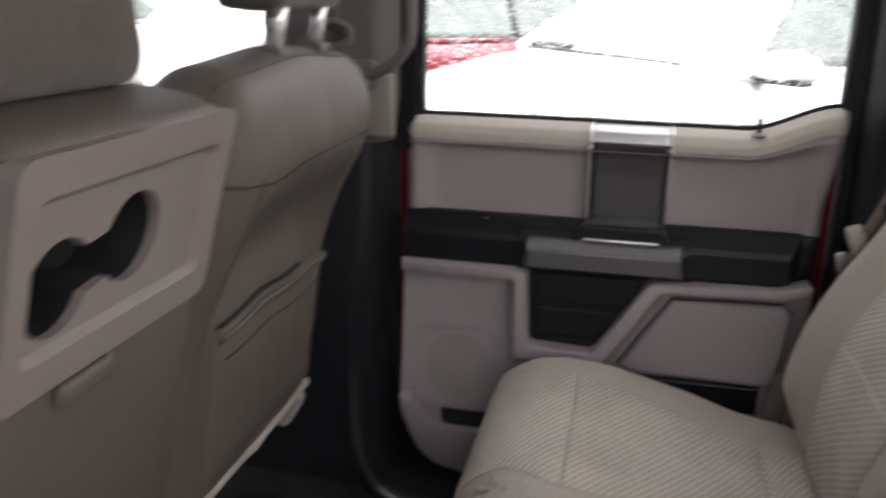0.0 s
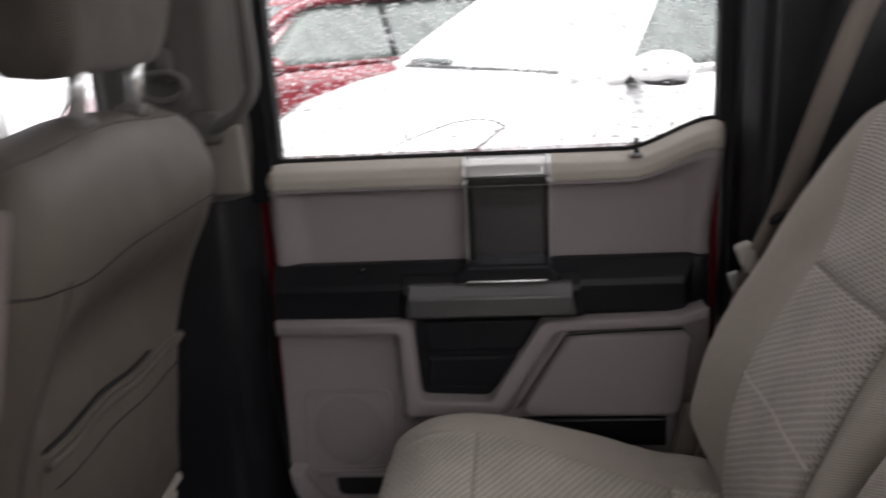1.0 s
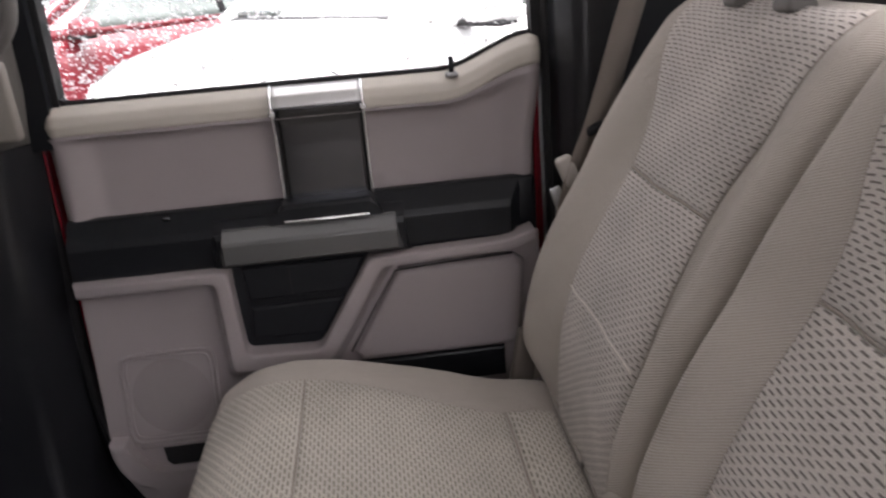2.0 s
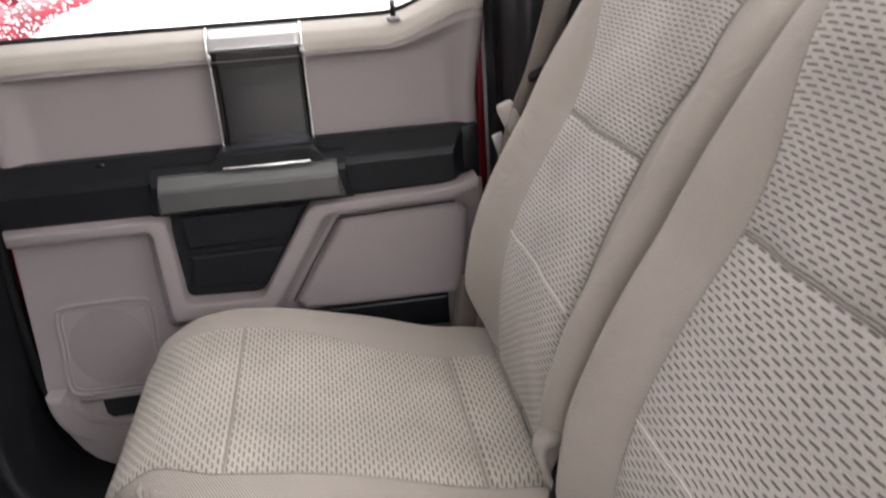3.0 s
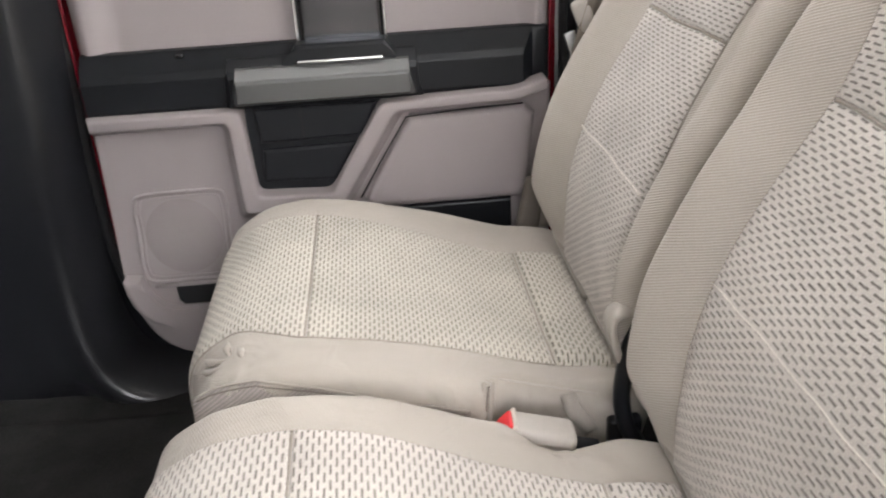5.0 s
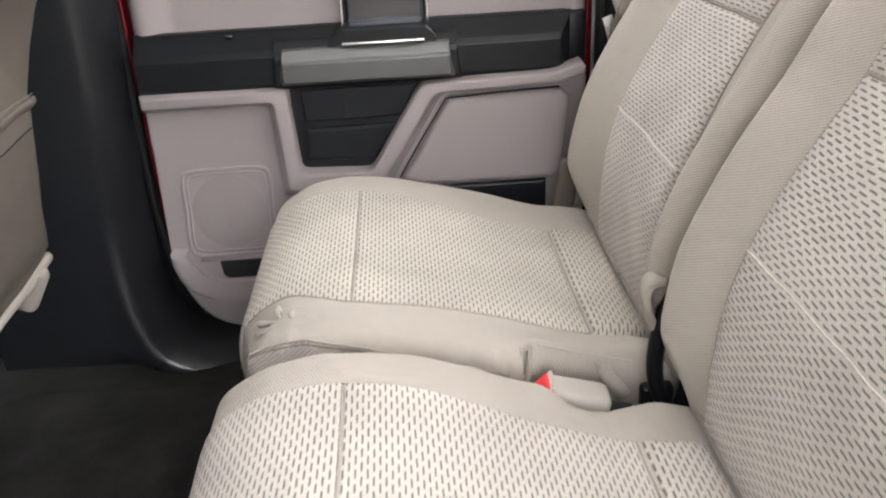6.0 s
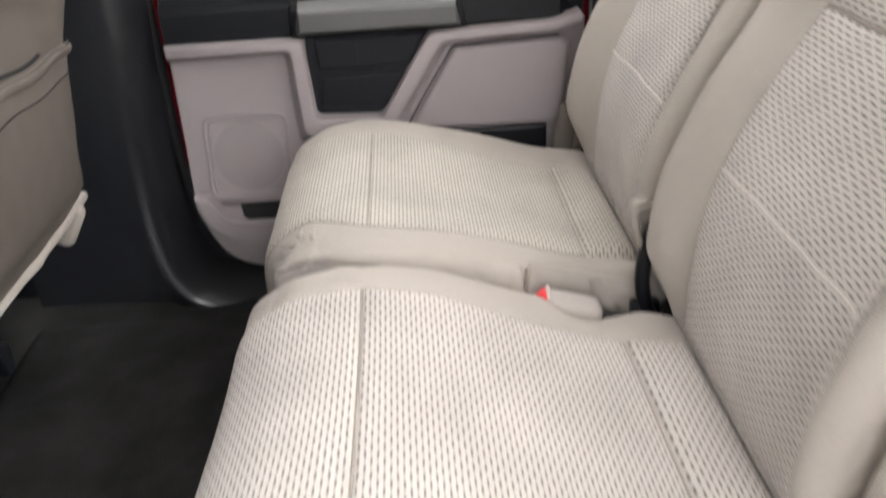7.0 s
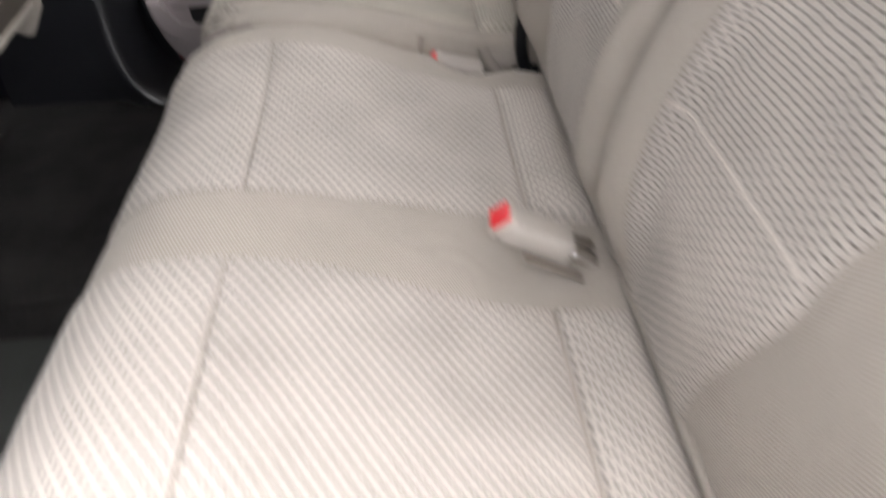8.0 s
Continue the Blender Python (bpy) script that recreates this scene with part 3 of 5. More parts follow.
def build_pillar():
    """The centre pillar between the doors: dark below, grey above."""
    # the rounded ridge comes down the pillar and sweeps into the sill
    ridge = curve_points([(-0.378, 0.0, 0.735), (-0.388, 0.0, 0.55), (-0.398, 0.0, 0.42), (-0.400, 0.0, 0.30), (-0.395, 0.0, 0.22), (-0.384, 0.0, 0.16), (-0.362, 0.0, 0.112), (-0.325, 0.0, 0.082), (-0.25, 0.0, 0.067), (-0.10, 0.0, 0.064), (0.40, 0.0, 0.064)], step=0.008)
    ridge = [Vector(q) for q in ridge]
    turn_at = next(k for k, q in enumerate(ridge) if q.x > -0.25 and q.z < 0.2)

    def strip(k0, k1):
        verts, faces = [], []
        across = [-1.0, -0.8, -0.6, -0.4, -0.25] + [-0.02 + 0.082 * i / 26 for i in range(27)]
        for k in range(k0, k1 + 1):
            q = ridge[k]
            t = (ridge[min(k + 1, len(ridge) - 1)] - ridge[max(k - 1, 0)]).normalized()
            n = Vector((-t.z, 0, t.x))
            wide = 0.040 - 0.002 * smooth(0.30, 0.07, q.z)
            reach = min((q.x + 0.64) / max(n.x, 1e-4), (q.z - 0.035) / max(n.z, 1e-4))
            for a in across:
                o = a * reach if a <= -0.25 else (a if a < 0 else a * wide / 0.062)
                o = max(o, -reach)
                f = o / wide
                y = 0.791 + 0.068 * 0.5 * (f + math.sqrt(f * f + 0.06)) - 0.004
                z = q.z + n.z * o
                y -= 0.045 * smooth(0.36, 0.05, z) * smooth(1.1, 0.0, f) * smooth(-2.4, -0.3, f)
                verts.append((q.x + n.x * o, min(y, 0.866), z))
        m = len(across)
        for k in range(k1 - k0):
            faces += [(k * m + i, (k + 1) * m + i, (k + 1) * m + i + 1, k * m + i + 1) for i in range(m - 1)]
        return mesh_of("strip", verts, faces)
    p = thing("pillar_centre", "centre door pillar, charcoal below and grey above", "pillar", kind="structure")
    ob = part("lower_cover", strip(0, turn_at), PILLAR, p, "smooth charcoal plastic lower cover, flared at the foot")

    def high(u, v):
        z = 0.735 + 0.64 * v
        x = -0.575 + 0.235 * u + 0.015 * v
        y = 0.797 - 0.043 * v + 0.05 * (smooth(0.82, 1.0, u) ** 1.5) + 0.05 * smooth(0.16, 0.0, u) - 0.012 * smooth(0.25, 0.5, u) * smooth(0.85, 0.6, u)
        return (x, y, z)
    ob = part("upper_cover", sheet(high, 0, 1, 0, 1, 40, 20), PILLAR_GREY, p, "grey plastic upper cover")
    thick(ob, 0.008, 1.0)
    part("lower_lip", rbox((0.055, 0.02, 0.105), (-0.362, 0.792, 0.800), 0.006, turn=(4, 0, 0)), LIP, p, "taupe foot of the upper cover")
    part("core", boxes((-0.60, -0.345, 0.875, 0.93, 0.05, 1.38), (-0.345, -0.31, 0.872, 0.93, 0.05, 0.26), (-0.31, 0.44, 0.872, 0.93, 0.02, 0.112), (-0.350, -0.312, 0.842, 0.875, 0.722, 1.38)), BLACK, p)
    part("door_seal", sweep(curve_points([(-0.345, 0.862, 1.32), (-0.345, 0.860, 0.8), (-0.352, 0.858, 0.4), (-0.345, 0.858, 0.26), (-0.318, 0.857, 0.17), (-0.255, 0.856, 0.118), (-0.10, 0.855, 0.105), (0.40, 0.855, 0.105)], step=0.02), oval(0.007, 0.007, 8), side=(0.5, 1, 0.5)), RUBBER, p)
    part("outer_edge", sweep(curve_points([(-0.336, 0.868, 1.32), (-0.334, 0.866, 0.8), (-0.337, 0.856, 0.72), (-0.338, 0.857, 0.55), (-0.341, 0.864, 0.40), (-0.343, 0.870, 0.30)], step=0.02), oval(0.0022, 0.0022, 8), side=(0.5, 1, 0.5)), RED_JAMB, p, "red painted door jamb")
    sill = thing("door_sill", "charcoal plastic door sill cover", "sill", kind="structure")
    part("plate", strip(turn_at, len(ridge) - 1), PILLAR, sill)
    # rear pillar
    r = thing("pillar_rear", "dark charcoal rear pillar cover beside the seat", "pillar", kind="structure")

    def back(u, v):
        z = 0.07 + 1.31 * v
        return (0.396 + 0.27 * u, 0.862 - 0.055 * smooth(0.0, 0.12, u) - 0.03 * v, z)
    thick(part("cover", sheet(back, 0, 1, 0, 1, 24, 24), PILLAR, r), 0.01, 1.0)
    part("door_seal", sweep(curve_points([(0.400, 0.862, 1.32), (0.397, 0.860, 0.8), (0.396, 0.858, 0.12)], step=0.03), oval(0.010, 0.010, 8), side=(0.5, 1, 0.5)), RUBBER, r)
    part("outer_edge", sweep(curve_points([(0.390, 0.872, 0.80), (0.376, 0.866, 0.70), (0.372, 0.866, 0.5), (0.371, 0.867, 0.2)], step=0.03), oval(0.0030, 0.0030, 8), side=(0.5, 1, 0.5)), RED_JAMB, r, "red painted door jamb")
    part("core", boxes((0.387, 0.445, 0.868, 0.938, 0.05, 1.38)), BLACK, r)
    part("edge_bead", sweep([(0.432, 0.806, 0.12), (0.432, 0.788, 1.37)], oval(0.005, 0.004, 8)), BLACK, r)


def build_grab_handle():
    h = thing("grab_handle", "grey moulded grab handle on the centre pillar", "handle")
    pts = curve_points([(-0.385, 0.790, 0.842), (-0.352, 0.768, 0.858), (-0.318, 0.755, 0.878), (-0.296, 0.750, 0.915), (-0.295, 0.748, 1.00), (-0.300, 0.750, 1.10), (-0.335, 0.765, 1.16), (-0.37, 0.78, 1.18)], step=0.01)
    part("grip", sweep(pts, oval(0.013, 0.0095, 12), side=(0, 1, 0)), PILLAR_GREY, h)
    part("mount", rbox((0.05, 0.03, 0.05), (-0.385, 0.785, 0.850), 0.012), PILLAR_GREY, h)


def build_front_belt():
    b = thing("seat_belt", "grey belt guide ring and hanging webbing on the pillar", "seat belt")
    ring = [(-0.432 + 0.036 * math.cos(a), 0.755, 0.915 + 0.020 * math.sin(a)) for a in [2 * math.pi * i / 28 for i in range(28)]]
    part("guide_ring", sweep(ring, oval(0.007, 0.006, 8), side=(0, 1, 0), closed=True), PILLAR_GREY, b, "grey plastic guide ring")
    part("anchor", rbox((0.03, 0.03, 0.05), (-0.432, 0.772, 0.945), 0.008), PILLAR_GREY, b)
    part("webbing", sweep([(-0.462, 0.752, 0.905), (-0.475, 0.757, 0.85), (-0.50, 0.762, 0.70), (-0.53, 0.80, 0.40), (-0.55, 0.83, 0.18)], strap(0.045, 0.002), side=(1, 0, 0)), PILLAR_GREY, b, "grey woven belt webbing")


# ---- rear door ----
def kick(x):
    """The rise of the window line towards the rear."""
    return 0.042 * smooth(0.235, 0.375, x) + 0.002 * smooth(-0.3, 0.2, -x)


def door_profile(s, lift=0.0):
    """The door's upper section: y, z along s from 0 (below) to 1 (at the glass)."""
    pts = [(0.846, 0.600), (0.846, 0.660), (0.845, 0.700), (0.842, 0.728), (0.834, 0.741), (0.832, 0.752), (0.837, 0.766), (0.850, 0.775), (0.866, 0.778)]
    f = s * (len(pts) - 1)
    i = min(int(f), len(pts) - 2)
    f -= i
    return (pts[i][0] * (1 - f) + pts[i + 1][0] * f, pts[i][1] * (1 - f) + pts[i + 1][1] * f)


def build_rear_door():
    d = thing("car_door", "closed rear door with taupe panels, black band and red edge", "door", kind="structure")
    left, right = -0.325, 0.383
    part("shell", boxes((-0.343, 0.384, 0.880, 0.96, 0.10, 0.775)), RED_PAINT, d, "red painted door shell")

    def at(x, s):
        y, z = door_profile(s)
        f = kick(x)
        z += f * smooth(0.25, 0.5, s)
        if s <= 0.44:
            dish = smooth(left + 0.02, left + 0.062, x) * smooth(right - 0.015, right - 0.06, x)
            y += 0.016 * dish * smooth(0.46, 0.34, s) - 0.006
        x -= 0.017 * smooth(0.80, 0.64, z) * smooth(0.28, right, x)
        end = min(x - left, right - 0.017 * smooth(0.80, 0.64, z) - x)
        y += 0.012 * (1 - smooth(0.0, 0.014, end))
        return (x, y, z)
    ob = part("upper_panel", sheet(at, left, right, 0.0, 0.47, 110, 30), TRIM, d, "taupe grained plastic upper panel")
    thick(ob, 0.008, 1.0)
    ob = part("top_cap", sheet(at, left, right, 0.47, 1.0, 110, 20), TRIM_PALE, d, "beige rounded top cap, paled for the skylight on it")
    thick(ob, 0.008, 1.0)

    def insert(x, s):
        x0, y, z = at(x, s)
        y0, _ = door_profile(s)
        return (x0, (y0 if s > 0.44 else y0 - 0.002) - 0.003, z)
    thick(part("insert", sheet(insert, -0.008, 0.121, 0.0, 0.60, 12, 24), SATIN, d, "dark satin metal insert panel"), 0.004, 1.0)
    thick(part("insert_cap", sheet(insert, -0.008, 0.121, 0.602, 0.985, 12, 16), ALLOY, d, "satin metal cap of the insert, paled for the sky's glare"), 0.004, 1.0)
    for x in (-0.008, 0.121):
        line = []
        for i in range(50):
            s = 0.02 + 0.94 * i / 49
            y, z = door_profile(s)
            line.append((x, y - 0.0075, z + kick(x)))
        part("chrome_strip", sweep(line, oval(0.0022, 0.0032, 10), side=(1, 0, 0)), BRIGHT, d, "thin bright chrome strip")
    for x in (-0.008, 0.121):
        part("strip_foot", rbox((0.009, 0.006, 0.007), (x, 0.826, 0.744), 0.0015), BRIGHT, d)
    # black band with a chamfer
    band = [(0.850, 0.617), (0.838, 0.615), (0.816, 0.588), (0.812, 0.578), (0.812, 0.536), (0.818, 0.527), (0.850, 0.524)]
    flat(part("band", band_bar(-0.324, 0.352, 0.030, band, 0.0016), BLACK, d, "black plastic band with a chamfered top"))
    part("band_end", rbox((0.030, 0.020, 0.088), (0.350, 0.844, 0.571), 0.006), BLACK, d)
    part("cup", prism([(-0.010, 0.616), (0.118, 0.616), (0.130, 0.598), (0.142, 0.575), (-0.046, 0.575), (-0.026, 0.594)], 0.806, 0.85, 0.006), BLACK, d, "black release lever housing")
    part("lever", rbox((0.124, 0.010, 0.004), (0.052, 0.802, 0.592), 0.0015, turn=(-18, 0, 0)), BRIGHT, d, "bright chrome release lever")
    part("pull_surround", faceted(-0.132, 0.182, 0.020, [(0.832, 0.602), (0.822, 0.599), (0.803, 0.584), (0.800, 0.575), (0.802, 0.536), (0.812, 0.528), (0.832, 0.527)], 0.0015), BLACK, d, "black faceted surround of the pull")
    part("pull", faceted(-0.113, 0.163, 0.013, [(0.814, 0.590), (0.802, 0.588), (0.783, 0.575), (0.781, 0.571), (0.781, 0.543), (0.796, 0.536), (0.814, 0.536)], 0.0015), PULL, d, "grey satin faceted pull handle")
    part("lock_screw", rbox((0.013, 0.006, 0.007), (-0.180, 0.830, 0.608), 0.003), SATIN, d, "small bright screw cap")
    # lower panels
    low = [(-0.325, 0.530), (0.365, 0.530), (0.364, 0.12), (-0.215, 0.106), (-0.240, 0.109), (-0.263, 0.117), (-0.284, 0.131), (-0.302, 0.152), (-0.316, 0.180), (-0.325, 0.215), (-0.330, 0.270)]
    part("lower_panel", prism(low, 0.822, 0.87, 0.006), TRIM, d, "taupe plastic lower panel")
    outer = [(-0.324, 0.532), (-0.100, 0.531), (-0.093, 0.397), (0.018, 0.392), (0.104, 0.528), (0.305, 0.533), (0.352, 0.546)]
    inner = [(-0.324, 0.503), (-0.134, 0.504), (-0.130, 0.350), (0.044, 0.358), (0.137, 0.503), (0.318, 0.508), (0.353, 0.520)]
    part("raised_rib", rib_strip(outer, inner), TRIM, d, "raised taupe rib round the pocket")
    part("pocket", prism([(-0.098, 0.528), (0.106, 0.528), (0.022, 0.384), (-0.102, 0.390)], 0.819, 0.835, 0.002), POCKET, d, "black pocket behind the pull")
    part("switch_plate", prism([(-0.084, 0.524), (0.098, 0.524), (0.074, 0.474), (-0.080, 0.472)], 0.812, 0.83, 0.004), POCKET, d)
    part("switch_joint", boxes((-0.0165, -0.0145, 0.8105, 0.815, 0.476, 0.520)), RUBBER, d)
    part("pocket_floor", prism([(-0.080, 0.462), (0.068, 0.464), (0.028, 0.404), (-0.086, 0.408)], 0.814, 0.83, 0.006), POCKET, d)
    part("side_panel", prism([(0.146, 0.499), (0.322, 0.503), (0.338, 0.490), (0.326, 0.366), (0.312, 0.355), (0.078, 0.357), (0.068, 0.372)], 0.803, 0.83, 0.010, 4), TRIM, d, "taupe plastic side panel")
    joint = [(x, 0.8015, z) for x, z in ((0.062, 0.376), (0.102, 0.4405), (0.141, 0.5000), (0.225, 0.5050), (0.318, 0.5075))]
    part("panel_joint", sweep(joint, oval(0.0013, 0.0013, 8), side=(0, 1, 0)), RUBBER, d)
    part("under_strip", prism([(0.062, 0.350), (0.300, 0.350), (0.300, 0.300), (0.040, 0.300)], 0.812, 0.83, 0.004), BLACK, d, "black strip below the side panel")
    ring = [(-0.296, 0.272), (-0.292, 0.335), (-0.289, 0.388), (-0.276, 0.401), (-0.22, 0.4035), (-0.164, 0.402), (-0.150, 0.389), (-0.152, 0.33), (-0.156, 0.268), (-0.168, 0.253), (-0.22, 0.2515), (-0.282, 0.253)]
    part("speaker_rim", sweep(curve_points([(x, 0.8215, z) for x, z in ring], True, 0.006), oval(0.0040, 0.0028, 8), side=(0, 1, 0), closed=True), TRIM, d)
    inner = [(-0.222 + (x + 0.222) * 0.90, 0.8215, 0.328 + (z - 0.328) * 0.90) for x, z in ring]
    part("speaker_rim", sweep(curve_points(inner, True, 0.006), oval(0.0016, 0.0016, 8), side=(0, 1, 0), closed=True), TRIM, d)

    def dome(a, r):
        return (-0.222 + 0.060 * r * math.cos(a), 0.8212 - 0.0015 * (1 - r ** 4), 0.328 + 0.064 * r * math.sin(a))
    part("speaker_grille", sheet(dome, 0, 2 * math.pi, 0.02, 1, 40, 8), SPEAKER, d, "round bulged speaker cover")
    part("ledge", sweep([(-0.285, 0.822, 0.243), (-0.12, 0.822, 0.243)], oval(0.004, 0.004, 8)), TRIM, d)
    lip = [(-0.326, 0.268), (-0.300, 0.266), (-0.297, 0.246), (-0.289, 0.229), (-0.276, 0.214), (-0.262, 0.207), (-0.248, 0.204), (0.300, 0.204), (0.300, 0.178), (-0.255, 0.178), (-0.275, 0.181), (-0.294, 0.190), (-0.308, 0.204), (-0.318, 0.222), (-0.324, 0.244)]
    part("pocket_lip", prism(lip, 0.790, 0.83, 0.010, 4), TRIM, d, "taupe lip of the lower pocket")
    # flat black plate stands for the shade within the lower pocket's opening
    part("shade_strip", prism([(-0.252, 0.241), (-0.09, 0.241), (-0.09, 0.208), (-0.242, 0.208), (-0.250, 0.216)], 0.817, 0.83, 0.002), RUBBER, d, "black plate for the shaded opening of the lower pocket")
    part("lock_pin", sweep([(0.252, 0.838, 0.772), (0.252, 0.838, 0.800)], oval(0.004, 0.004, 10)), BLACK, d, "black lock pin")
    part("pin_collar", rbox((0.018, 0.018, 0.008), (0.252, 0.840, 0.774), 0.003), STEEL, d)
    # window
    part("window_seal", sweep([(left + 0.02 + (right - left - 0.03) * i / 40, 0.866, 0.7795 + kick(left + 0.02 + (right - left - 0.03) * i / 40)) for i in range(41)], oval(0.004, 0.0045, 8)), RUBBER, d)
    surround = boxes((-0.338, -0.302, 0.858, 0.892, 0.77, 1.34), (0.374, 0.404, 0.858, 0.892, 0.77, 1.34), (-0.302, 0.374, 0.858, 0.93, 1.285, 1.34))
    part("window_frame", surround, RUBBER, d, "black window frame")
    pane = part("pane", boxes((-0.305, 0.378, 0.882, 0.886, 0.76, 1.29)), GLASS, d, "clear pane speckled with wet snow")
    pane.visible_shadow = False
    part("corner_seal", prism([(-0.304, 0.79), (-0.290, 0.782), (-0.304, 0.775)], 0.862, 0.88, 0), RUBBER, d)


def build_snow_specks():
    rng = random.Random(5)
    ball = bmesh.new()
    bmesh.ops.create_icosphere(ball, subdivisions=1, radius=1)
    unit = [v.co.copy() for v in ball.verts]
    tris = [[v.index for v in f.verts] for f in ball.faces]
    ball.free()
    verts, faces = [], []
    for i in range(6500):
        x, z = rng.uniform(-0.302, 0.372), rng.uniform(0.785, 1.285)
        r = rng.choice((0.0006, 0.0009, 0.0012, 0.0016, 0.0022)) * rng.uniform(0.8, 1.2)
        wide, tilt = r * rng.uniform(1.0, 2.6), radians(rng.uniform(-35, 35))
        o = len(verts)
        for q in unit:
            a, b = q.x * wide, q.z * r
            verts.append((x + a * math.cos(tilt) - b * math.sin(tilt), 0.8868 + 0.0007 * q.y, z + a * math.sin(tilt) + b * math.cos(tilt)))
        faces += [[o + k for k in f] for f in tris]
    bm = mesh_of("snow_specks", verts, faces)
    tagged(part("snow_specks", bm, SNOW), "wet snow specks and drops on the door window", "snow", kind="stuff")


# ---- seats ----
CUSHION = Profile([(-0.06, 0.215), (-0.098, 0.237), (-0.124, 0.28), (-0.132, 0.33), (-0.119, 0.378), (-0.075, 0.410), (-0.03, 0.420), (0, 0.421), (0.06, 0.414), (0.13, 0.398), (0.20, 0.376),
                   (0.265, 0.356), (0.315, 0.348), (0.35, 0.335), (0.36, 0.30), (0.33, 0.24), (0.25, 0.215), (0.10, 0.205)])
BACK = Profile([(0.36, 0.322), (0.341, 0.334), (0.338, 0.40), (0.343, 0.47), (0.360, 0.535), (0.392, 0.605), (0.431, 0.672), (0.468, 0.746), (0.501, 0.824), (0.522, 0.853), (0.552, 0.866),
                (0.585, 0.857), (0.600, 0.825), (0.575, 0.70), (0.515, 0.50), (0.465, 0.36), (0.40, 0.322)])
C_FRONT = CUSHION.where(lambda x, z: z > 0.262)
C_SEAM = CUSHION.where(lambda x, z: x > 0.0 and z > 0.4)
C_STEP = CUSHION.where(lambda x, z: x > 0.264)
C_END = CUSHION.where(lambda x, z: x > 0.331)
B_FOOT = BACK.where(lambda x, z: z > 0.345 and x < 0.4)
B_LOW = BACK.where(lambda x, z: z > 0.531)
B_MID = BACK.where(lambda x, z: z > 0.672)
B_TOP = BACK.where(lambda x, z: x > 0.535)


def edge_line(profile, s0, s1, at_y, warp, lift=0.0009, radius=0.0009):
    """A sewn line running up the side of a cover."""
    pts = []
    k = max(8, int((s1 - s0) / 0.012))
    for i in range(k + 1):
        v = s0 + (s1 - s0) * i / k
        x, z, nx, nz = profile.at(v)
        p = warp(x, at_y(v), z)
        pts.append((p[0] + nx * lift, p[1], p[2] + nz * lift))
    return sweep(pts, oval(radius, radius, 6), side=(0, 1, 0))


def bolsters(ya, yb, width, push, rest=0.0):
    """A warp that swells the sides of a backrest forward between z 0.4 and 0.85."""
    def warp(x, y, z):
        side = max(smooth(ya + width, ya + width * 0.35, y), smooth(yb - width, yb - width * 0.35, y))
        tall = smooth(0.33, 0.44, z) * smooth(0.90, 0.70, z)
        front = smooth(0.62, 0.50, x - 0.35 * (z - 0.5))
        wave = 0.0022 * noise.noise((x * 9, y * 9, z * 9)) + 0.0012 * noise.noise((x * 25, y * 25, z * 25))
        return (x - (push * side * tall * front) + wave, y, z + wave)
    return warp


def cushion_warp(ya, yb, notch=False, fold=0.0):
    def warp(x, y, z):
        wave = 0.0025 * noise.noise((x * 8, y * 8, z * 8)) + 0.0012 * noise.noise((x * 28, y * 28, z * 28))
        top = smooth(0.33, 0.40, z)
        sag = -0.008 * top * math.sin(math.pi * min(1, max(0, (y - ya) / (yb - ya)))) * smooth(-0.06, 0.06, x) * smooth(0.32, 0.2, x)
        y2 = y
        if notch:
            near = smooth(ya + 0.07, ya + 0.01, y)
            y2 = y + 0.026 * near * smooth(0.187, 0.202, x)
            crease = math.exp(-((x - 0.190) / 0.006) ** 2)
            y2 += 0.017 * near * crease - 0.005 * near * math.exp(-((x - 0.176) / 0.007) ** 2)
            # gathered cloth at the front corner
            pull = math.exp(-(((x + 0.085) / 0.02) ** 2 + ((z - 0.385) / 0.025) ** 2)) * smooth(ya + 0.06, ya + 0.02, y)
            y2 += fold * pull * (math.sin((x + z) * 300) * 0.5 + 0.2)
            z += fold * 0.7 * pull * math.sin((x - z) * 260)
            corner = smooth(ya + 0.13, ya + 0.015, y) * smooth(-0.02, -0.10, x)
            z += 0.012 * smooth(-0.05, -0.095, x) * smooth(ya + 0.10, ya + 0.02, y) * smooth(0.34, 0.38, z)
            x += 0.022 * corner + 0.014 * corner * smooth(0.385, 0.33, z)
            soft = math.exp(-(((x - 0.115) / 0.03) ** 2 + ((z - 0.375) / 0.014) ** 2)) * near
            y2 += 0.004 * soft * math.sin(x * 160)
        if not notch:
            rim = smooth(yb - 0.045, yb - 0.012, y) * smooth(0.185, 0.225, x)
            y2 = y - (0.022 - 0.014 * smooth(0.23, 0.31, x)) * rim
            z -= 0.006 * rim * smooth(0.30, 0.24, x)
            z += 0.010 * smooth(0.06, 0.18, y) * smooth(0.17, 0.06, x) * smooth(0.34, 0.39, z)
            crimp = math.exp(-((x - 0.236) / 0.004) ** 2) + 0.8 * math.exp(-((x - 0.252) / 0.004) ** 2)
            z -= 0.003 * crimp * smooth(yb - 0.075, yb - 0.05, y)
            x -= 0.016 * smooth(0.10, -0.45, y) * smooth(0.06, -0.08, x)
        return (x, y2, z + wave + sag)
    return warp


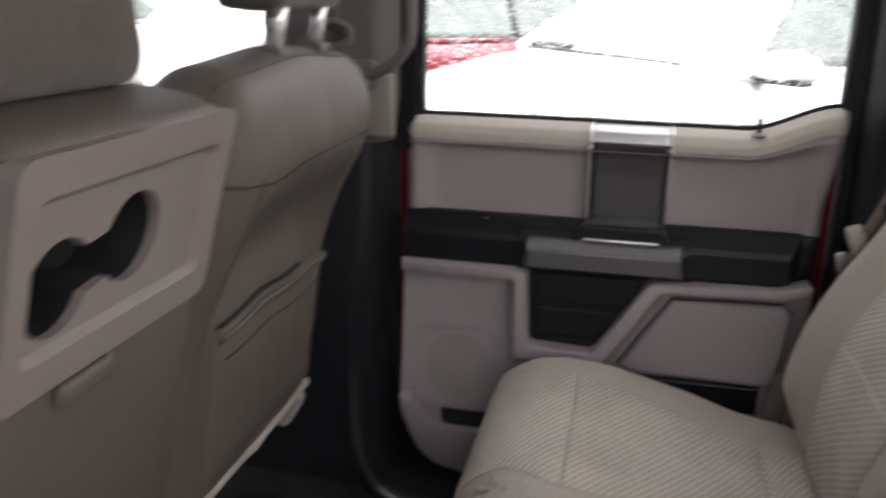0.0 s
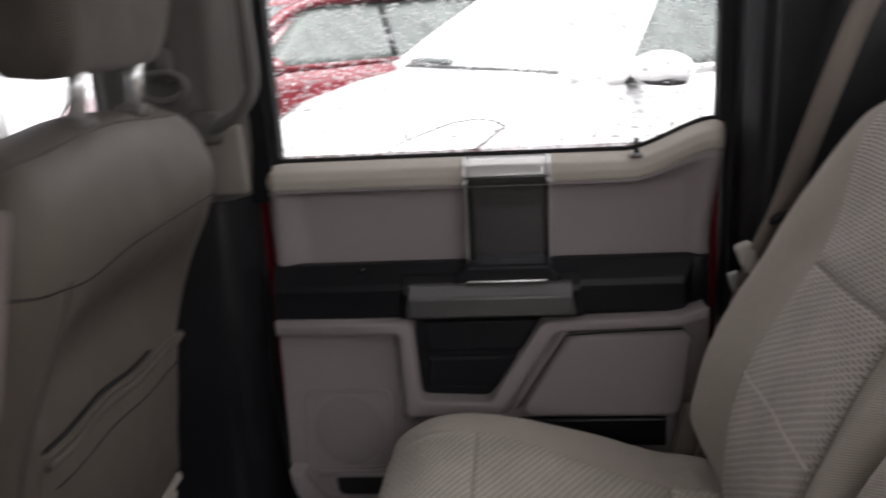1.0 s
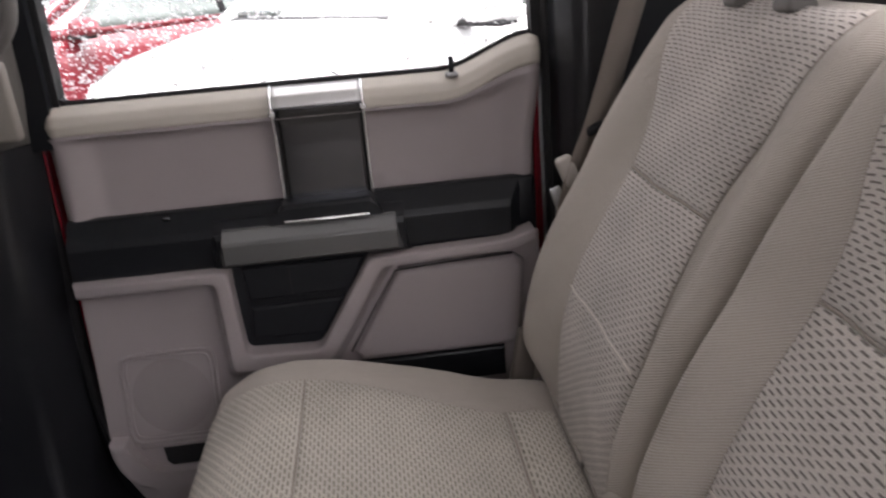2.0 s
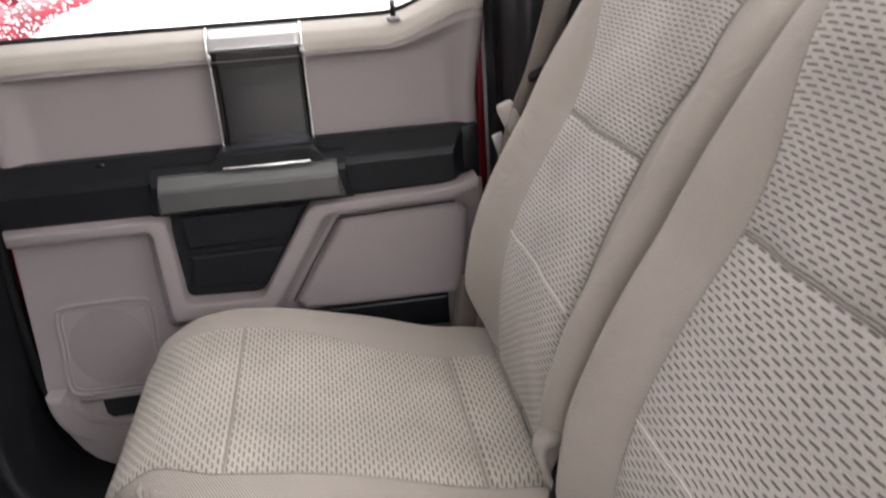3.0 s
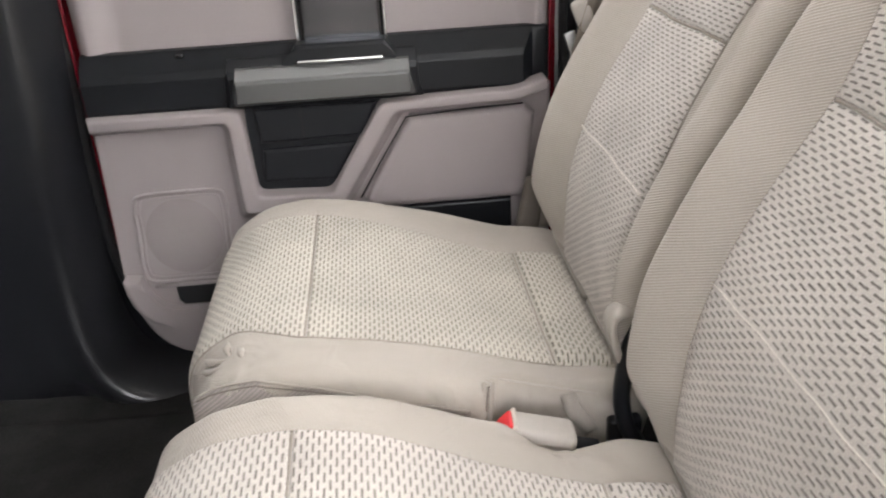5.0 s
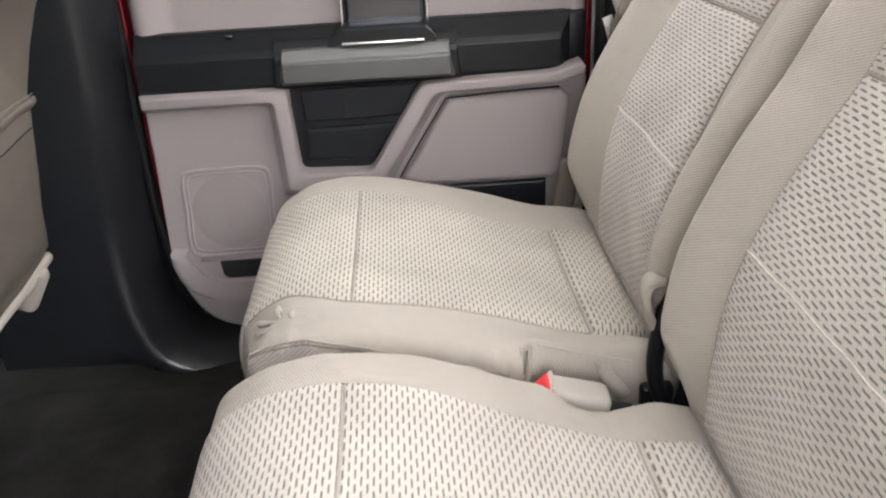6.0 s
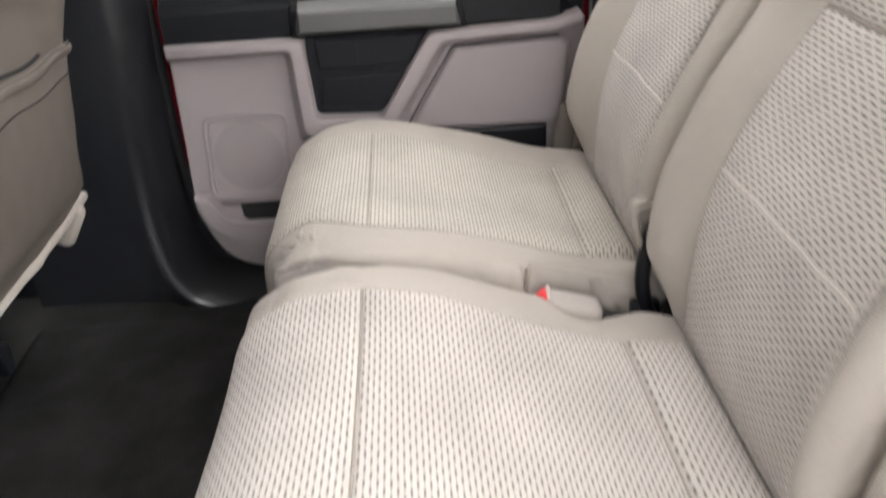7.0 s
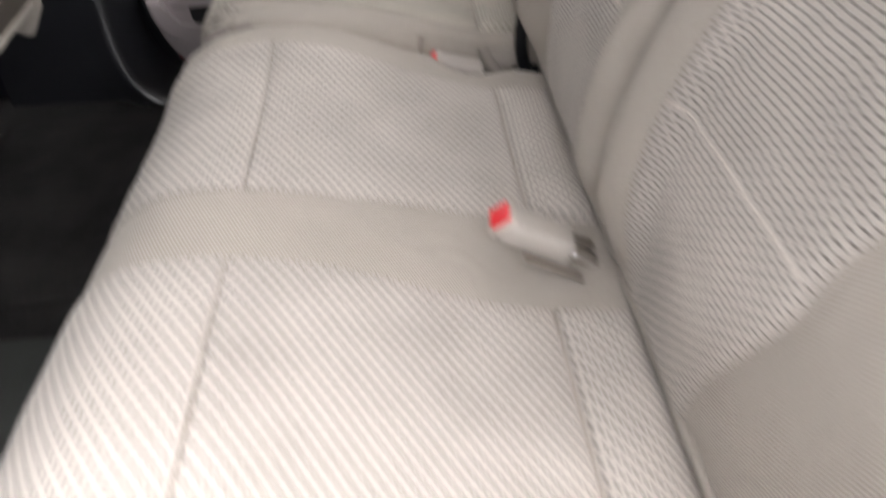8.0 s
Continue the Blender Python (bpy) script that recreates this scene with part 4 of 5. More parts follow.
def upholster(seat, ya, yb, places, cw, r=0.036, weave=DASHES):
    """Cushion body and its dashed covers; places: (near, far) edges of each sitting place."""
    body = part("cushion", stuffed(CUSHION, ya, yb, r, cw), CLOTH, seat, "beige twill cushion sides and edges")
    for near, far in places:
        start, end = (e(C_SEAM) if callable(e) else e for e in (near, far))
        start_step, end_step = (e(C_STEP) if callable(e) else e for e in (near, far))
        for edge in (near, far):
            part("edge_seam", edge_line(CUSHION, C_FRONT, C_STEP, (lambda v, e=edge: e(v) if callable(e) else e), cw, 0.0006, 0.0008), SEAM, body, "sewn edge")
        part("seam_groove", seam_line(CUSHION, C_SEAM, start + 0.004, end - 0.004, cw, 0.0004, 0.0011), SEAM, body, "dark sewn groove")
        # darker cord draws the shadow line where the rear strip rises
        part("step_shade", seam_line(CUSHION, C_STEP, start_step + 0.004, end_step - 0.003, cw, 0.0004, 0.0010), SEAM, body, "darker cord drawing the shade before the raised strip")
        part("front_cover", cover(CUSHION, C_FRONT, C_SEAM - 0.0016, near, far, 0.0018, cw), weave, body, "dashed woven cover over the cushion nose")
        part("seat_cover", cover(CUSHION, C_SEAM + 0.0016, C_STEP - 0.0015, near, far, 0.0022, cw), weave, body, "dashed woven seat cover, slightly soiled")
        part("rear_cover", cover(CUSHION, C_STEP + 0.0025, C_END, near, far, 0.011, cw, edge=0.006), weave, body, "raised dashed strip at the back of the cushion")
    return body


def back_covers(body, bw, near, far):
    """Dashed covers on a backrest, in three panels with a dark and a pale seam."""
    def edge_at(edge, s):
        return edge(s) if callable(edge) else edge
    part("lumbar_cover", cover(BACK, B_FOOT, B_MID - 0.002, near, far, 0.005, bw), DASHES, body, "dashed woven lower back cover")
    part("upper_cover", cover(BACK, B_MID + 0.002, B_TOP, near, far, 0.005, bw), DASHES, body, "dashed woven upper back cover")
    part("pale_seam", seam_line(BACK, B_LOW, edge_at(near, B_LOW) + 0.006, edge_at(far, B_LOW) - 0.006, bw, 0.0061, 0.0008), STITCH, body, "pale stitched seam")
    for edge in (near, far):
        part("edge_seam", edge_line(BACK, B_FOOT, B_TOP, lambda v: edge_at(edge, v), bw, 0.0008, 0.0008), SEAM, body, "sewn edge")
    part("dark_seam", seam_line(BACK, B_MID, edge_at(near, B_MID) + 0.003, edge_at(far, B_MID) - 0.003, bw, 0.0012, 0.0013), SEAM, body, "dark sewn crease")


def headrest(seat, x, y, z, half, tall, deep, mat, lean=12, post_gap=0.08, post=0.075, label="", back=0.0, waist=0.14, crown=0.06):
    """A padded headrest on two posts; x, y, z is the middle of its underside."""
    outline = Profile([(x - deep / 2, z + 0.012), (x - deep / 2 - 0.006, z + tall * 0.5), (x - deep / 2 + 0.012, z + tall * 0.9), (x, z + tall), (x + deep * 0.38, z + tall * 0.93), (x + deep / 2, z + tall * 0.55), (x + deep / 2 - 0.004, z + 0.02), (x + deep * 0.25, z), (x - deep * 0.25, z)], 0.009)
    turn = math.tan(radians(lean))

    def warp(px, py, pz):
        f = (pz - z) / tall
        return (px + (pz - z) * turn, y + (py - y) * (1.0 - waist * smooth(0.45, 0.0, f) - crown * smooth(0.3, 1.0, f)), pz)
    h = part("headrest", stuffed(outline, y - half, y + half, 0.032, warp, gather=True), mat, seat, label)
    for s in (-1, 1):
        part("post", sweep([(x + back - post * turn, y + s * post_gap, z - post), (x + back + 0.02 * turn, y + s * post_gap, z + 0.02)], oval(0.0090, 0.0090, 12), side=(0, 1, 0)), BRIGHT, h, "bright steel post")
        part("post_guide", rbox((0.030, 0.034, 0.014), (x + back - post * turn, y + s * post_gap, z - post + 0.004), 0.005, turn=(0, lean, 0)), PILLAR_GREY, h)


def build_rear_seats():
    # single place beside the closed door
    seat = thing("rear_seat", "single beige rear seat with a dashed woven cover", "seat", "rear seats")
    cw = cushion_warp(0.252, 0.720, True, 0.007)
    body = upholster(seat, 0.252, 0.720, [(lambda s: 0.327 + 0.034 * smooth(C_SEAM, C_SEAM - 0.085, s), lambda s: 0.642 - 0.042 * smooth(C_SEAM, C_STEP, s))], cw, 0.026, DASHES_SOILED)
    bw = bolsters(0.232, 0.692, 0.105, 0.036)
    back = part("backrest", stuffed(BACK, 0.243, 0.692, 0.040, bw), CLOTH, seat, "beige twill backrest with padded sides")
    back_covers(back, bw, lambda s: 0.339 + 0.02 * smooth(B_LOW, B_MID, s) - 0.075 * smooth(B_MID, B_TOP, s), lambda s: 0.588 - 0.006 * smooth(B_LOW, B_MID, s) + 0.05 * smooth(B_MID, B_TOP, s))
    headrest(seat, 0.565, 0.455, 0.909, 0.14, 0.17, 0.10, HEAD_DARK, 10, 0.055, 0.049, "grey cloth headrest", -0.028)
    part("hem", sweep(curve_points([(0.339, 0.29, 0.352), (0.337, 0.48, 0.351), (0.339, 0.66, 0.352)], step=0.02), oval(0.0050, 0.0060, 10)), CLOTH, seat, "rolled beige hem between cushion and backrest")
    for x, r in ((0.176, 0.0034), (0.185, 0.0030)):
        part("fold_lip", sweep(curve_points([(x + 0.004, 0.270, 0.381), (x + 0.001, 0.257, 0.370), (x - 0.003, 0.2505, 0.345), (x - 0.008, 0.2495, 0.315), (x - 0.012, 0.251, 0.285)], step=0.006), oval(r, r * 0.8, 8)), CLOTH, seat, "raised sewn fold of the cover")
    # thin dark cord puts shade into the crease between the two lips
    part("fold_shade", sweep(curve_points([(0.1845, 0.266, 0.380), (0.181, 0.2545, 0.369), (0.177, 0.2485, 0.345), (0.172, 0.248, 0.315)], step=0.006), oval(0.0012, 0.0012, 6)), WEBBING, seat, "dark cord for the shade between the folds")
    folds = (((-0.100, 0.338, 0.397), (-0.091, 0.323, 0.402), (-0.076, 0.316, 0.408)), ((-0.101, 0.322, 0.394), (-0.090, 0.309, 0.400), (-0.072, 0.305, 0.409)),
             ((-0.077, 0.347, 0.4105), (-0.075, 0.333, 0.4115), (-0.070, 0.317, 0.4105)), ((-0.060, 0.327, 0.4155), (-0.057, 0.314, 0.4150), (-0.054, 0.303, 0.4130)))
    for a, b, c in folds:
        part("gathered_fold", sweep(curve_points([a, b, c], step=0.002), oval(0.0046, 0.0024, 12), taper=True), CLOTH, seat, "gathered fold at the corner")
    # dark cords draw the shade along three of the gathered folds
    for a, b, c in folds[:3]:
        low = [(x + 0.004, y - 0.005, z + 0.0006) for x, y, z in (a, b, c)]
        part("fold_shade", sweep(curve_points(low, step=0.002), oval(0.0010, 0.0010, 6), taper=True), WEBBING, seat, "dark cord for the shade beside the fold")
    part("notch_stitch", sweep(curve_points([(0.198, 0.283, 0.376), (0.22, 0.282, 0.370), (0.26, 0.282, 0.358), (0.30, 0.284, 0.345)], step=0.006), oval(0.0009, 0.0009, 6)), PIPING, seat, "pale stitching")
    brow = [(-0.098, 0.409, 0.403), (-0.080, 0.412, 0.4085), (-0.061, 0.4155, 0.4120), (-0.038, 0.4185, 0.4145), (0.017, 0.4195, 0.4065), (0.09, 0.4085, 0.3855), (0.130, 0.398, 0.374), (0.165, 0.388, 0.363)]

    def edge(x, k):
        """The cushion's top (k = 1) or its side seam (k = 2) at x."""
        for p, q in zip(brow, brow[1:]):
            if x <= q[0]:
                break
        f = (x - p[0]) / (q[0] - p[0])
        return p[k] * (1 - f) + q[k] * f

    def on_side(x, z, out):
        """A point on the cushion's near side, rounded at the top."""
        rise = min(0.026, max(0.0, z - (edge(x, 1) - 0.026)))
        return (x, 0.252 + 0.026 - math.sqrt(0.026 ** 2 - rise ** 2) - out, z + out * rise / 0.026)

    def side(u, v):
        x = -0.098 + 0.262 * u
        z = 0.236 + (edge(x, 2) - 0.236) * v
        swell = 0.0020 * min(1.0, 8 * v * (1 - v)) * min(1.0, 12 * u, 12 * (1 - u)) + 0.001 * noise.noise((x * 40, z * 40, 3.0))
        p = on_side(x, z, 0.001 + swell)
        return (p[0] + 0.014 * (1 - smooth(0.33, 0.385, z)) * smooth(-0.02, -0.1, x), p[1], p[2])
    welt = [on_side(-0.096 + 0.258 * i / 40, edge(-0.096 + 0.258 * i / 40, 2), 0.002) for i in range(41)]
    part("side_welt", sweep(welt, oval(0.0013, 0.0012, 8)), CLOTH, seat, "raised side welt")
    stitch = [on_side(-0.094 + 0.254 * i / 40, edge(-0.094 + 0.254 * i / 40, 2) - 0.0030, 0.0030) for i in range(41)]
    part("welt_stitch", sweep(stitch, oval(0.0007, 0.0007, 6)), DARK_THREAD, seat, "dark side seam")
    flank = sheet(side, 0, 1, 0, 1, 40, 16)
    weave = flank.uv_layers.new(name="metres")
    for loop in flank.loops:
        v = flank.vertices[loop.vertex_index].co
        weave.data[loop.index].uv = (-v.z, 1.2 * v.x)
    thick(part("side_panel", flank, CLOTH_SIDE, seat, "ribbed twill side panel, darkened for the shade under its seam"), 0.003, 1.0)
    part("hinge", sweep(curve_points([(0.345, 0.250, 0.478), (0.331, 0.252, 0.450), (0.320, 0.254, 0.410), (0.316, 0.256, 0.360), (0.324, 0.258, 0.320), (0.340, 0.260, 0.290)], step=0.008), oval(0.008, 0.009, 10)), BLACK, seat, "black folding hinge strap")
    part("hinge_foot", rbox((0.036, 0.016, 0.034), (0.326, 0.274, 0.304), 0.005), BLACK, seat, "black hinge foot")
    loop = curve_points([(0.312, 0.262, 0.405), (0.302, 0.258, 0.440), (0.305, 0.257, 0.456), (0.318, 0.257, 0.459), (0.334, 0.260, 0.452)], step=0.004)
    part("pull_loop", sweep(loop, strap(0.022, 0.007), side=(0, 1, 0)), CLOTH, seat, "beige folding pull loop")
    tag = curve_points([(0.268, 0.282, 0.350), (0.272, 0.272, 0.336), (0.283, 0.268, 0.322), (0.291, 0.272, 0.308)], step=0.005)
    part("loose_flap", sweep(tag, strap(0.016, 0.004), side=(1, 0, 0.6)), CLOTH, seat, "loose torn flap of the cover")
    part("foot", boxes((-0.02, 0.30, 0.30, 0.67, FLOOR + 0.002, 0.215)), BLACK, seat)
    part("side_guard", rbox((0.035, 0.022, 0.16), (0.312, 0.742, 0.330), 0.008, turn=(0, 12, 0)), VINYL, seat, "taupe plastic side guard")

    # double place
    bench = thing("rear_seat", "double beige rear bench with two dashed sitting places", "seat", "rear seats")
    cw2 = cushion_warp(-0.70, 0.218)
    body = upholster(bench, -0.70, 0.218, [(-0.138, lambda s: 0.162 - 0.023 * smooth(C_SEAM, C_STEP, s)), (-0.615, lambda s: -0.236 - 0.034 * smooth(C_SEAM, C_STEP, s))], cw2, 0.012)
    bwm = bolsters(-0.178, 0.240, 0.085, 0.036)
    mid = part("centre_backrest", stuffed(BACK, -0.178, 0.238, 0.034, bwm), CLOTH, bench, "beige twill centre backrest")
    back_covers(mid, bwm, lambda s: -0.118 - 0.02 * smooth(B_MID, B_TOP, s), lambda s: 0.161 + 0.03 * smooth(B_MID, B_TOP, s))
    bwn = bolsters(-0.690, -0.184, 0.105, 0.030)
    near = part("outer_backrest", stuffed(BACK, -0.690, -0.184, 0.034, bwn), CLOTH, bench, "beige twill outer backrest with padded sides")
    back_covers(near, bwn, lambda s: -0.395 - 0.075 * smooth(B_FOOT, B_LOW, s) - 0.055 * smooth(B_LOW, B_MID, s), -0.255)
    part("hem", sweep(curve_points([(0.339, 0.19, 0.352), (0.337, -0.2, 0.351), (0.339, -0.64, 0.352)], step=0.02), oval(0.0050, 0.0060, 10)), CLOTH, bench, "rolled beige hem between cushion and backrest")
    part("foot", boxes((-0.02, 0.30, -0.65, 0.15, FLOOR + 0.002, 0.215)), BLACK, bench)
    part("piping", sweep(curve_points([(-0.122, 0.14, 0.325), (-0.1235, -0.2, 0.325), (-0.122, -0.62, 0.325)], step=0.02), oval(0.0022, 0.0022, 6)), PIPING, bench, "pale edge piping")


def build_buckle(at, turn, label, tongue=True):
    """A belt buckle lying with its release button at its -x end."""
    b = thing("seat_belt_buckle", label, "buckle", "belt buckles")
    part("housing", rbox((0.066, 0.036, 0.024), (0.033, 0, 0), 0.007, 4), BUCKLE, b, "beige plastic housing")
    part("end_rim", rbox((0.004, 0.033, 0.027), (-0.001, 0, 0.003), 0.0018, turn=(0, 30, 0)), PIPING, b, "pale rim round the button")
    part("release_button", rbox((0.006, 0.026, 0.019), (-0.003, 0, 0.004), 0.002, turn=(0, 30, 0)), RED_BUTTON, b, "red release button")
    if tongue:
        for y in (-0.009, 0.009):
            part("strap_prong", rbox((0.026, 0.014, 0.010), (0.076, y, 0.000), 0.003, turn=(0, 0, y * 600)), CHROME, b, "bright metal strap end")
        # brown bar put in for the shadow under the buckle
        part("shade_strip", rbox((0.056, 0.010, 0.003), (0.054, -0.021, -0.0125), 0.001), WEBBING, b, "brown bar for the shadow below the buckle")
    part("stalk_plate", rbox((0.030, 0.016, 0.004), (0.078, 0, -0.004), 0.001), BLACK, b)
    b.matrix_basis = pose(*at, *turn)
    return b


def build_loose_belt():
    b = thing("seat_belt", "beige belt with a chrome tongue hanging on the backrest", "seat belt")
    pts = []
    for i in range(30):
        f = i / 29
        s = B_LOW + 0.105 + f * 0.25
        x, z, nx, nz = BACK.at(s)
        out = 0.034 - 0.012 * f + 0.004 * math.sin(f * 7)
        pts.append((x + nx * out, -0.158 - 0.035 * f, z + nz * out))
    part("webbing", sweep(pts, strap(0.046, 0.002), side=(0, 1, 0.25)), CLOTH, b, "beige woven belt webbing")
    t = part("tongue", rbox((0.004, 0.026, 0.046), (pts[0][0] - 0.010, pts[0][1], pts[0][2] - 0.012), 0.0018, turn=(14, 32, 0)), CHROME, b, "bright chrome tongue")
    part("tongue_grip", rbox((0.014, 0.050, 0.026), (pts[1][0], pts[1][1], pts[1][2]), 0.006, turn=(14, 32, 0)), BUCKLE, t, "beige plastic tongue grip")


def build_side_belt():
    b = thing("seat_belt", "taupe belt running down beside the rear seat", "seat belt")
    pts = curve_points([(0.545, 0.725, 1.02), (0.515, 0.722, 0.96), (0.470, 0.720, 0.83), (0.432, 0.718, 0.715), (0.398, 0.716, 0.630), (0.365, 0.716, 0.48), (0.345, 0.72, 0.34)], step=0.02)
    part("webbing", sweep(pts, strap(0.046, 0.0022), side=(1, 0.5, 0.3)), WEBBING, b, "taupe woven belt webbing")
    part("stop_button", rbox((0.034, 0.010, 0.014), (0.428, 0.712, 0.703), 0.004, turn=(0, -20, 0)), BLACK, b)
    part("tongue", rbox((0.024, 0.016, 0.044), (0.386, 0.712, 0.648), 0.006, turn=(0, -22, 0)), BUCKLE, b, "pale plastic belt tongue")
    part("tongue_plate", rbox((0.016, 0.004, 0.060), (0.376, 0.714, 0.598), 0.002, turn=(0, -18, 0)), STEEL, b, "steel belt tongue plate")
    part("guide", rbox((0.09, 0.03, 0.05), (0.548, 0.735, 1.035), 0.012), BLACK, b, "black belt guide")


def build_front_seat():
    seat = thing("car_seat", "front passenger seat seen from behind, with back pocket", "seat")
    ya, yb, ym = 0.176, 0.648, 0.412
    outline = Profile([(-0.445, 0.345), (-0.428, 0.45), (-0.408, 0.58), (-0.366, 0.68), (-0.325, 0.77), (-0.316, 0.83), (-0.328, 0.878), (-0.365, 0.902), (-0.415, 0.895), (-0.46, 0.84), (-0.50, 0.72), (-0.55, 0.55), (-0.585, 0.40), (-0.565, 0.345), (-0.50, 0.33)])

    def warp(x, y, z):
        wave = 0.003 * noise.noise((x * 7, y * 7, z * 7)) + 0.0012 * noise.noise((x * 26, y * 26, z * 26))
        top = smooth(0.80, 0.92, z)
        hollow = 0.046 * math.exp(-((z - 0.675) / 0.065) ** 2) * smooth(0.20, 0.12, abs(y - 0.44)) * smooth(-0.5, -0.4, x)
        y2 = ym + (y - ym) * (1 - 0.10 * top) + 0.026 * smooth(0.84, 0.60, z) * smooth(0.56, 0.648, y)
        return (x + wave - hollow, y2, z + 0.012 * smooth(0.2, 0.0, abs(y - ym)) * top)
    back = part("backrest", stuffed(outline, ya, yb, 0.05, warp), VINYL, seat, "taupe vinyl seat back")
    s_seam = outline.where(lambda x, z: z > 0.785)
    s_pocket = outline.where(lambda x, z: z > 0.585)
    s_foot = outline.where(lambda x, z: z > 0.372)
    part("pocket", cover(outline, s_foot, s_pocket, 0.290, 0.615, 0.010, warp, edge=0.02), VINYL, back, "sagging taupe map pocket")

    def stitched(level, y0, y1, dip, lift=0.0002, wave=0.0):
        """A line sewn across the back, sunk with the rounded sides."""
        pts = []
        for i in range(61):
            y = y0 + (y1 - y0) * i / 60
            inside = min(1.0, max(0.0, (0.05 - min(y - ya, yb - y)) / 0.05))
            sunk = 0.05 * (1 - math.sqrt(1 - inside * inside))
            x, z, nx, nz = outline.at(level + dip * math.exp(-((y - 0.30) / 0.06) ** 2) + wave * math.sin(y * 34))
            v = warp(x - nx * sunk, y, z - nz * sunk)
            pts.append((v[0] + nx * lift, v[1], v[2] + nz * lift))
        return pts
    part("seam", sweep(stitched(s_seam, 0.183, 0.642, -0.012), oval(0.0012, 0.0012, 6), side=(0.3, 0, 1)), RUBBER, back, "dark sewn seam")
    part("top_seam", sweep(stitched(outline.where(lambda x, z: z > 0.893), 0.19, 0.635, 0.0), oval(0.0018, 0.0018, 6), side=(0.3, 0, 1)), HEAD_DARK, back, "sewn edge along the top")
    part("pocket_hem", sweep(stitched(s_pocket - 0.008, 0.290, 0.615, 0.0, 0.0085, 0.0035), oval(0.0065, 0.0036, 10), side=(0.3, 0, 1)), VINYL, back, "rolled pocket hem")
    part("hem_piping", sweep(stitched(s_pocket + 0.0035, 0.292, 0.612, 0.0, 0.0085, 0.0035), oval(0.0007, 0.0007, 6), side=(0.3, 0, 1)), WEBBING, back, "thin taupe piping")
    # black cord draws the shade inside the pocket's mouth
    part("pocket_gap_shade", sweep(stitched(s_pocket + 0.0075, 0.292, 0.55, 0.0, 0.003, 0.0035), oval(0.0026, 0.0026, 6), side=(0.3, 0, 1)), RUBBER, back, "black cord for the shade in the pocket opening")
    part("hem_stitch", sweep(stitched(s_pocket - 0.038, 0.30, 0.60, 0.0, 0.0100, 0.003), oval(0.0010, 0.0010, 6), side=(0.3, 0, 1)), RUBBER, back, "stitched line below the hem")
    line = []
    for i in range(30):
        x, z, nx, nz = outline.at(s_foot + (s_seam - s_foot) * i / 29)
        v = warp(x, 0.248, z)
        line.append((v[0] + 0.001, v[1], v[2]))
    part("side_seam", sweep(line, oval(0.0008, 0.0008, 6)), HEAD_DARK, back, "dark sewn seam")
    rim = [warp(*p) for p in [(-0.440, 0.21, 0.352), (-0.445, 0.36, 0.346), (-0.445, 0.52, 0.346), (-0.440, 0.615, 0.356)]]
    part("lower_piping", sweep(curve_points(rim, step=0.02), oval(0.010, 0.007, 8)), CLOTH, back, "pale lower edge piping")
    part("corner_flap", rbox((0.036, 0.034, 0.066), (-0.458, 0.592, 0.330), 0.012, turn=(0, 30, 12)), CLOTH, back, "loose pale corner flap")
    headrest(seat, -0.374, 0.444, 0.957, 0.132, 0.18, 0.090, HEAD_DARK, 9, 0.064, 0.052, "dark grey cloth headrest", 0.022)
    part("cushion_base", rbox((0.46, 0.40, 0.11), (-0.76, ym, 0.35), 0.03), VINYL, seat)
    part("frame", boxes((-0.98, -0.66, 0.27, 0.62, 0.115, 0.30)), BLACK, seat, "black seat frame")
    for y in (0.28, 0.60):
        part("rail", rbox((0.40, 0.035, 0.05), (-0.82, y, 0.090), 0.006), BLACK, seat, "black seat rail")


def bone(k=40, c=0.050, r=0.042, neck=0.023):
    """The outline of two joined cup wells, in y and z."""
    top = []
    for i in range(k + 1):
        y = -(c + r) * math.cos(math.pi * i / k)
        inside = r * r - (abs(y) - c) ** 2
        h = math.sqrt(max(0.0, inside))
        if abs(y) < c:
            h = max(h, neck)
        top.append((y, h))
    return [(y, -h) for y, h in top] + [(y, h) for y, h in top[-2:0:-1]]


